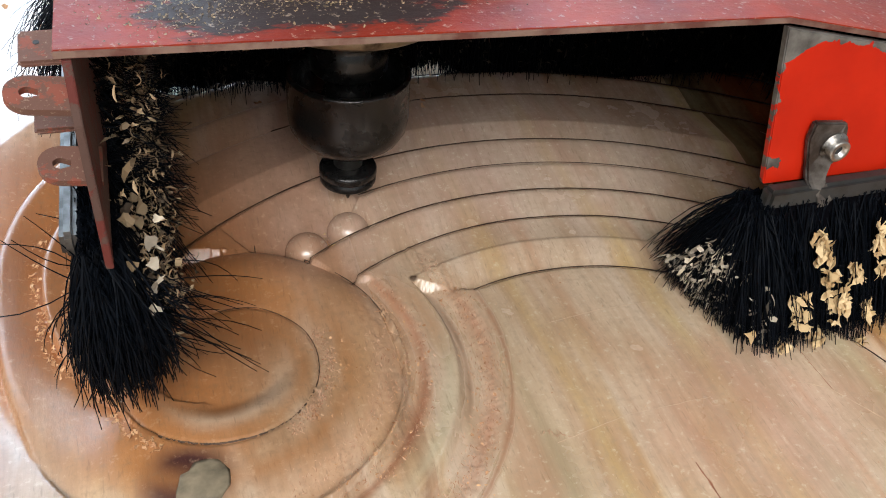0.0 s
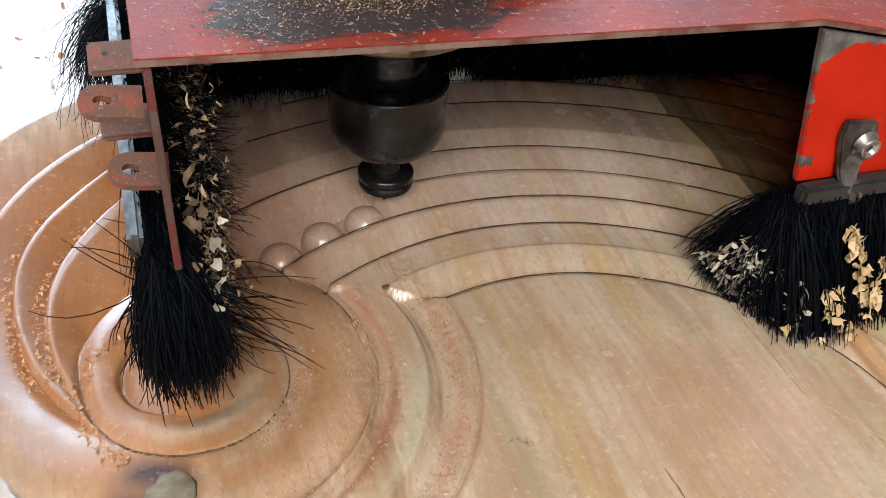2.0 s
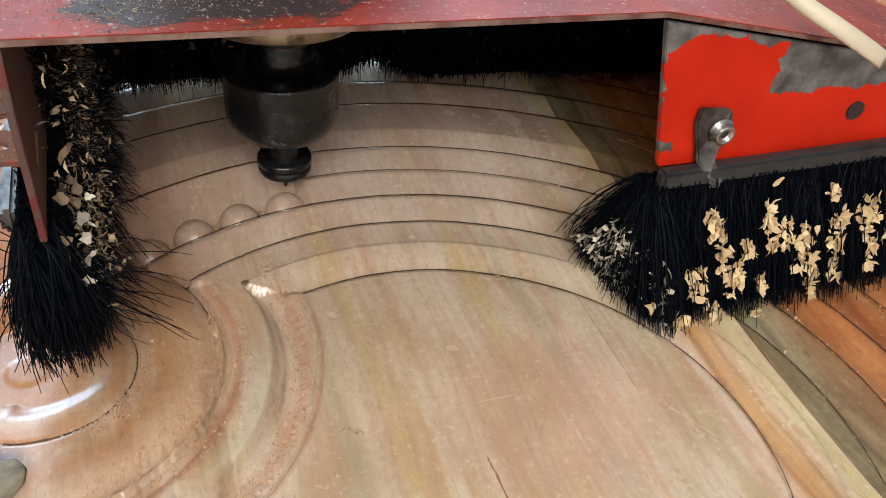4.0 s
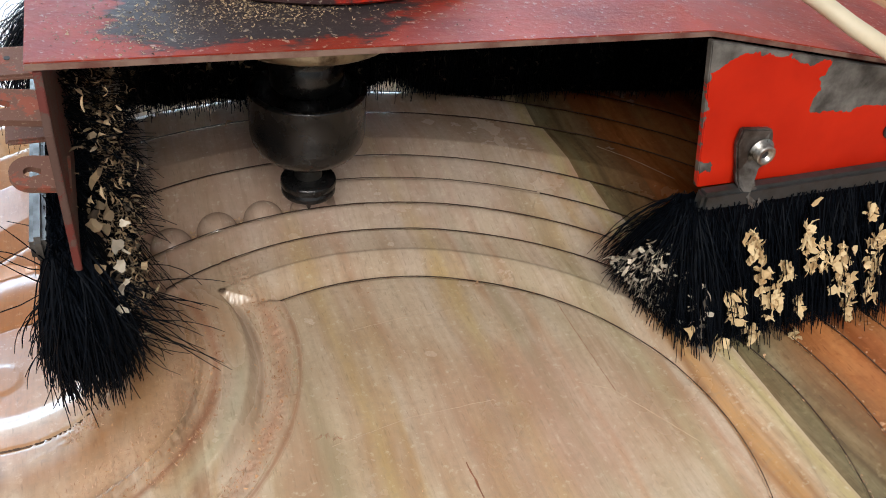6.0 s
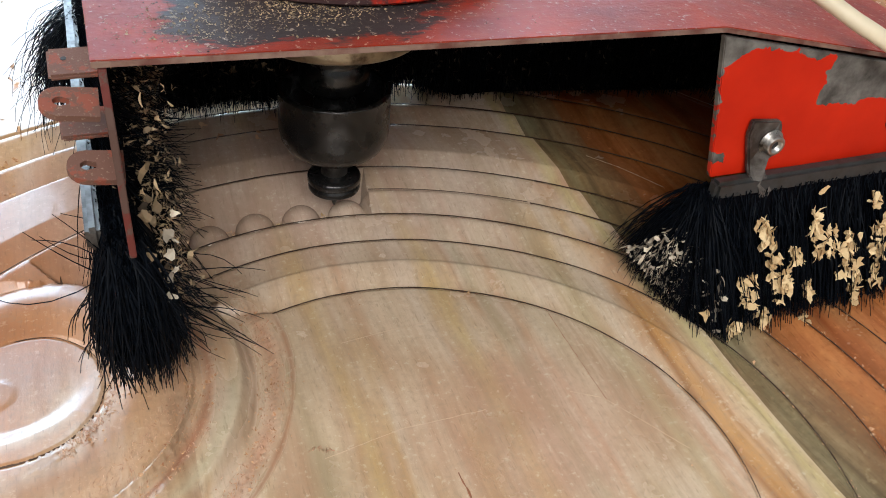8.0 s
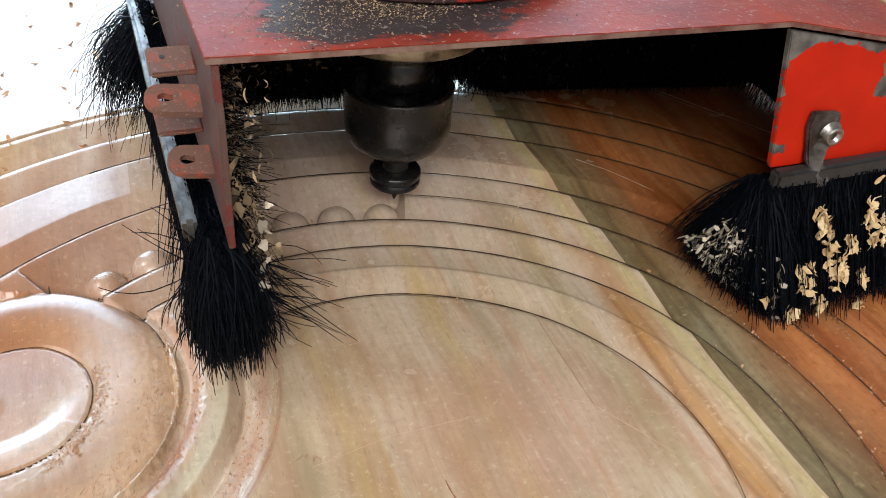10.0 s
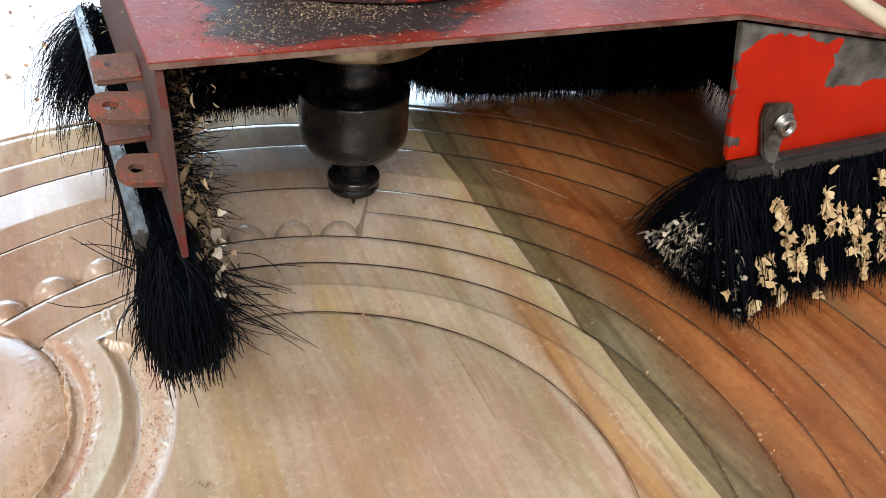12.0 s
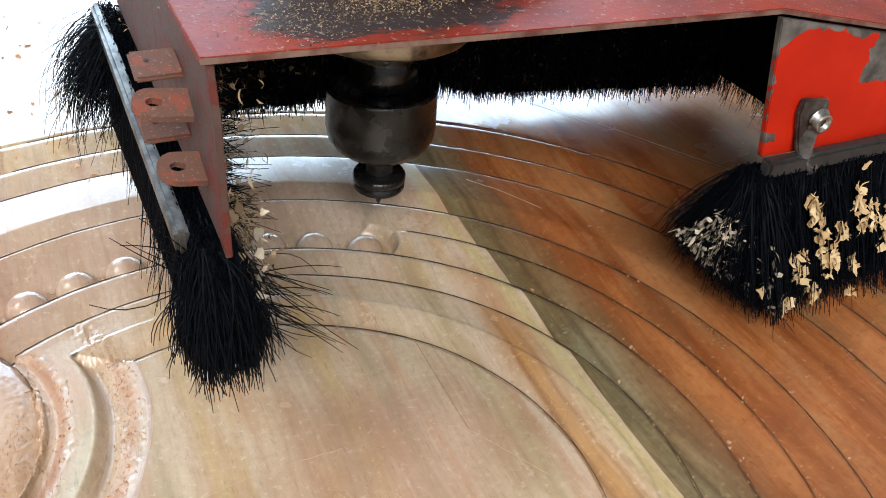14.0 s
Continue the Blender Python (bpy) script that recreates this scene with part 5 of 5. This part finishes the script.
def panel_shavings():
    rng = random.Random(31)
    verts, faces = [], []

    def lay(x, y, size, curl=0.3):
        z = float(carve(np.array([x]), np.array([y]))[0])
        flake(verts, faces, (x, y, z + 0.15 * size), size, rng, Vector((rng.gauss(0, 0.5), rng.gauss(0, 0.5), 1)), curl)

    def polar(centre, radius, angle):
        if centre is ARC:
            return tuple(float(c) for c in arc_point(radius, radians(angle)))
        return centre[0] + radius * math.cos(radians(angle)), centre[1] + radius * math.sin(radians(angle))

    for radius, spread, a0, a1, count, size in ((96, 3.2, -40, 48, 170, 0.6), (40, 2.5, -25, 40, 90, 0.6), (58, 4, -40, 25, 60, 0.5), (66.5, 1.5, -40, 50, 120, 0.6), (72, 2.5, -30, 50, 120, 0.55), (36, 1.5, 150, 260, 110, 0.9)):
        for _ in range(count):
            x, y = polar(EYE, radius + rng.gauss(0, spread), rng.uniform(a0, a1))
            lay(x, y, size * rng.uniform(0.4, 1.5))
    for angle, radius in [(a, r) for a in range(112, 190, 1) for r in (0, 1)]:
        for _ in range(4):
            table = ((112, 138), (121, 117), (132, 100), (147, 80), (165, 57), (187, 40)) if radius else ((111, 168), (118, 149), (127, 133), (141, 112), (149, 100), (165, 70), (187, 48))
            x, y = polar(EYE, line(angle, table) + rng.uniform(0, 7), angle + rng.random())
            lay(x, y, rng.uniform(0.4, 1.3))
    for line_r, a0, a1, count in ((107, -10, 110, 60), (142, 5, 60, 40), (163, 0, 60, 70), (184.5, 0, 60, 80), (206, 0, 60, 70), (251, 5, 60, 40)):
        for _ in range(count):
            x, y = polar(ARC, line_r + rng.uniform(-1, 5), rng.uniform(a0, a1))
            lay(x, y, rng.uniform(0.35, 1.1))
    for angle in BEADS[:3]:
        for _ in range(40):
            x, y = polar(ARC, rng.uniform(165, 182), angle - 3.7 + rng.gauss(0, 1.0))
            lay(x, y, rng.uniform(0.5, 1.4))
    for _ in range(160):
        lay(rng.uniform(-330, -60), rng.uniform(180, 420), rng.uniform(0.6, 3.0))
    for _ in range(140):
        lay(rng.uniform(-30, 170), rng.uniform(-40, 100), rng.uniform(0.2, 0.5))
    reddish = verts[:], faces[:]
    verts.clear()
    faces.clear()

    def fibre(x, y, length, width):
        z = float(carve(np.array([x]), np.array([y]))[0])
        q = radians(114 + rng.gauss(0, 35))
        ribbon(verts, faces, (x, y, z + 0.25), (math.cos(q), math.sin(q), rng.gauss(0.15, 0.25)), length, width, rng, 0.3)

    for radius, spread, a0, a1, count in ((96, 3.4, -45, 50, 1300), (38.5, 1.8, -35, 45, 700), (59, 4.0, -50, 30, 520), (67, 1.2, -40, 50, 260), (74, 1.8, -30, 50, 300)):
        for _ in range(count):
            x, y = polar(EYE, radius + rng.gauss(0, spread), rng.uniform(a0, a1))
            fibre(x, y, rng.uniform(0.5, 1.9), rng.uniform(0.06, 0.2))
    for radius, a0, a1, count in ((107, -15, 70, 70), (142, -15, 60, 110), (163, -15, 62, 220), (184.5, -15, 62, 260), (206, -15, 62, 220), (226, -10, 50, 120), (251, 0, 60, 90)):
        for _ in range(count):
            x, y = polar(ARC, radius + rng.uniform(0, 4.0), a0 + (a1 - a0) * rng.random() ** 1.3)
            fibre(x, y, rng.uniform(0.5, 1.7), rng.uniform(0.06, 0.18))
    for x0, y0 in ((0, 0), (51, 95)):
        for _ in range(16):
            fibre(x0 + rng.gauss(0, 2.4), y0 + rng.gauss(0, 0.8), rng.uniform(1.0, 3.0), 0.2)
    torn = verts[:], faces[:]
    verts.clear()
    faces.clear()
    for angle in BEADS[:-1]:
        for _ in range(44):
            x, y = polar(ARC, rng.uniform(165, 181), angle - 3.7 + rng.gauss(0, 0.7))
            lay(x, y, rng.uniform(0.3, 1.2), 0.6)
    raw("curled_shavings", verts[:], faces[:], SHAVING, None, "pale curled shavings lying on the carved panel", kind="stuff")
    bpy.data.objects["curled_shavings"]["category"] = "wood shavings"
    raw("torn_fibre", *torn, TORN, PANEL, "fine torn fibres along the mouldings", kind="stuff")
    verts, faces = reddish
    raw("scattered_sawdust", verts, faces, DUST, None, "small reddish shavings and torn fibres lying on the panel", kind="stuff")
    bpy.data.objects["scattered_sawdust"]["category"] = "wood shavings"


panel_shavings()


HEAD_ROWS = [
    (0, -92.8, 119.6, -1.8),
    (0.1, -89.1, 104.3, 5.4),
    (0.2, -85.0, 106.4, 1.8),
    (0.3, -93.0, 96.0, -0.7),
    (0.4, -106.6, 107.5, -1.8),
    (0.5, -96.5, 121.4, -5.3),
    (0.6, -97.3, 114.9, -1.6),
    (0.7, -96.7, 114.5, 4.7),
    (0.8, -95.6, 120.7, 9.9),
    (0.9, -89.9, 129.4, 10.3),
    (1, -77.3, 134.6, 13.9),
    (1.1, -78.1, 138.0, 6.1),
    (1.2, -76.6, 134.2, 1.5),
    (1.3, -76.8, 134.5, -1.1),
    (1.4, -82.8, 131.7, -1.2),
    (1.5, -87.0, 123.1, -1.9),
    (1.6, -72.9, 116.7, -1.2),
    (1.7, -68.3, 132.4, -3.5),
    (1.8, -74.5, 116.6, 8.9),
    (1.9, -72.8, 116.1, 9.5),
    (2, -66.2, 131.5, -3.2),
    (2.1, -68.3, 119.2, -0.4),
    (2.2, -84.4, 120.9, -1.8),
    (2.3, -81.7, 130.7, -0.0),
    (2.4, -74.8, 135.3, -1.8),
    (2.5, -74.9, 139.1, -2.0),
    (2.6, -77.1, 134.5, 7.8),
    (2.7, -79.4, 136.7, 14.9),
    (2.8, -60.4, 150.8, 13.8),
    (2.9, -54.8, 150.1, 15.9),
    (3, -55.4, 144.8, 5.0),
    (3.1, -52.9, 144.0, -7.8),
    (3.2, -52.9, 146.6, -8.4),
    (3.3, -66.2, 137.9, 1.1),
    (3.4, -61.8, 124.3, -1.4),
    (3.5, -46.2, 133.2, 1.9),
    (3.6, -55.2, 144.7, 1.2),
    (3.7, -53.8, 147.9, 0.5),
    (3.9, -50.0, 146.0, 0.0),
    (4.1, -62.0, 136.0, 0.0),
    (4.3, -47.0, 136.0, 0.0),
    (4.5, -52.0, 147.0, 2.0),
    (4.65, -52.0, 148.0, 14.0),
    (4.8, -34.0, 152.0, 14.0),
    (4.95, -33.0, 154.0, 2.0),
    (5.2, -42.0, 142.0, 0.0),
    (5.4, -26.0, 144.0, 0.0),
    (5.6, -33.0, 153.0, 1.0),
    (5.8, -28.5, 150.5, 1.4),
    (5.9, -25.0, 140.7, 2.1),
    (6, -33.1, 132.3, 0.3),
    (6.1, -45.7, 144.9, -4.3),
    (6.2, -44.3, 155.4, -2.0),
    (6.3, -36.0, 159.6, -0.6),
    (6.4, -33.0, 156.4, 3.4),
    (6.5, -32.8, 154.5, 7.0),
    (6.6, -32.7, 146.3, 22.5),
    (6.7, -17.8, 160.0, 15.7),
    (6.8, -11.5, 162.0, 15.7),
    (6.9, -11.7, 164.5, 3.4),
    (7, -9.1, 158.1, 3.9),
    (7.1, -13.5, 156.9, 3.0),
    (7.2, -22.9, 154.6, 4.5),
    (7.3, -25.3, 143.5, 1.3),
    (7.4, -7.9, 143.2, 1.2),
    (7.5, -5.5, 152.9, 3.0),
    (7.6, -9.3, 160.1, 2.8),
    (7.7, -7.1, 156.2, 3.1),
    (7.9, -20.0, 156.0, 1.0),
    (8.1, -19.0, 142.0, 0.0),
    (8.25, -6.0, 146.0, 1.0),
    (8.4, -8.0, 154.0, 2.0),
    (8.5, -8.0, 156.0, 14.0),
    (8.65, 10.0, 159.0, 14.0),
    (8.8, 12.0, 158.0, 2.0),
    (9.1, 2.0, 150.0, 0.0),
    (9.3, 14.0, 148.0, 0.0),
    (9.5, 12.0, 160.0, 1.0),
    (9.65, 2.0, 156.0, 1.0),
    (9.8, -5.5, 154.8, 1.9),
    (9.9, 8.0, 169.7, 1.0),
    (10, 13.0, 162.8, 1.7),
    (10.1, 12.8, 165.0, 3.8),
    (10.2, 15.1, 167.1, 11.0),
    (10.3, 19.4, 166.5, 17.4),
    (10.4, 35.3, 185.3, 8.1),
    (10.5, 36.1, 164.1, 14.1),
    (10.6, 38.7, 168.9, 5.4),
    (10.7, 38.6, 166.0, 3.6),
    (10.8, 32.6, 167.0, 3.0),
    (10.9, 19.2, 163.7, 3.0),
    (11, 23.9, 146.5, 1.5),
    (11.1, 39.0, 154.4, 0.9),
    (11.2, 38.7, 160.3, 3.2),
    (11.3, 38.8, 162.6, 3.6),
    (11.4, 40.3, 161.5, 2.1),
    (11.5, 37.3, 145.7, 3.2),
    (11.6, 21.3, 154.2, 1.6),
    (11.7, 29.4, 167.9, 1.6),
    (11.8, 38.2, 165.8, 5.6),
    (11.9, 38.8, 169.4, 3.2),
    (12, 36.6, 165.5, 8.3),
    (12.1, 36.4, 166.5, 16.4),
    (12.2, 48.1, 168.9, 16.2),
    (12.3, 58.0, 166.2, 15.9),
    (12.4, 60.1, 167.8, 9.0),
    (12.5, 60.6, 162.5, 5.1),
    (12.6, 57.8, 159.5, 7.1),
    (12.7, 49.4, 166.6, 4.2),
    (12.8, 42.0, 157.1, -0.8),
    (12.9, 56.6, 147.6, 3.8),
    (13, 61.1, 152.1, 6.0),
    (13.1, 60.3, 164.8, 3.3),
    (13.2, 62.0, 161.0, 4.3),
    (13.3, 62.7, 150.6, 4.6),
    (13.4, 45.5, 154.4, -0.5),
    (13.5, 43.5, 161.3, 3.7),
    (13.6, 54.2, 168.3, 2.3),
    (13.7, 59.2, 165.2, 3.5),
    (13.8, 59.5, 168.1, 6.7),
    (13.9, 60.8, 167.3, 18.2),
    (14, 61.2, 162.3, 18.8),
]


def motions():
    walk(HEAD, [(t, pose(x * MM, y * MM, z * MM, 0, 0, 24)) for t, x, y, z in HEAD_ROWS])
    for section, (start, end) in UNCUT:
        walk(section, [(0.0, pose(0, 0, 0)), (start, pose(0, 0, 0)), ((start + end) / 2, pose(0, 0, -0.008)), (end, pose(0, 0, -0.016)), (14.0, pose(0, 0, -0.016))])


motions()
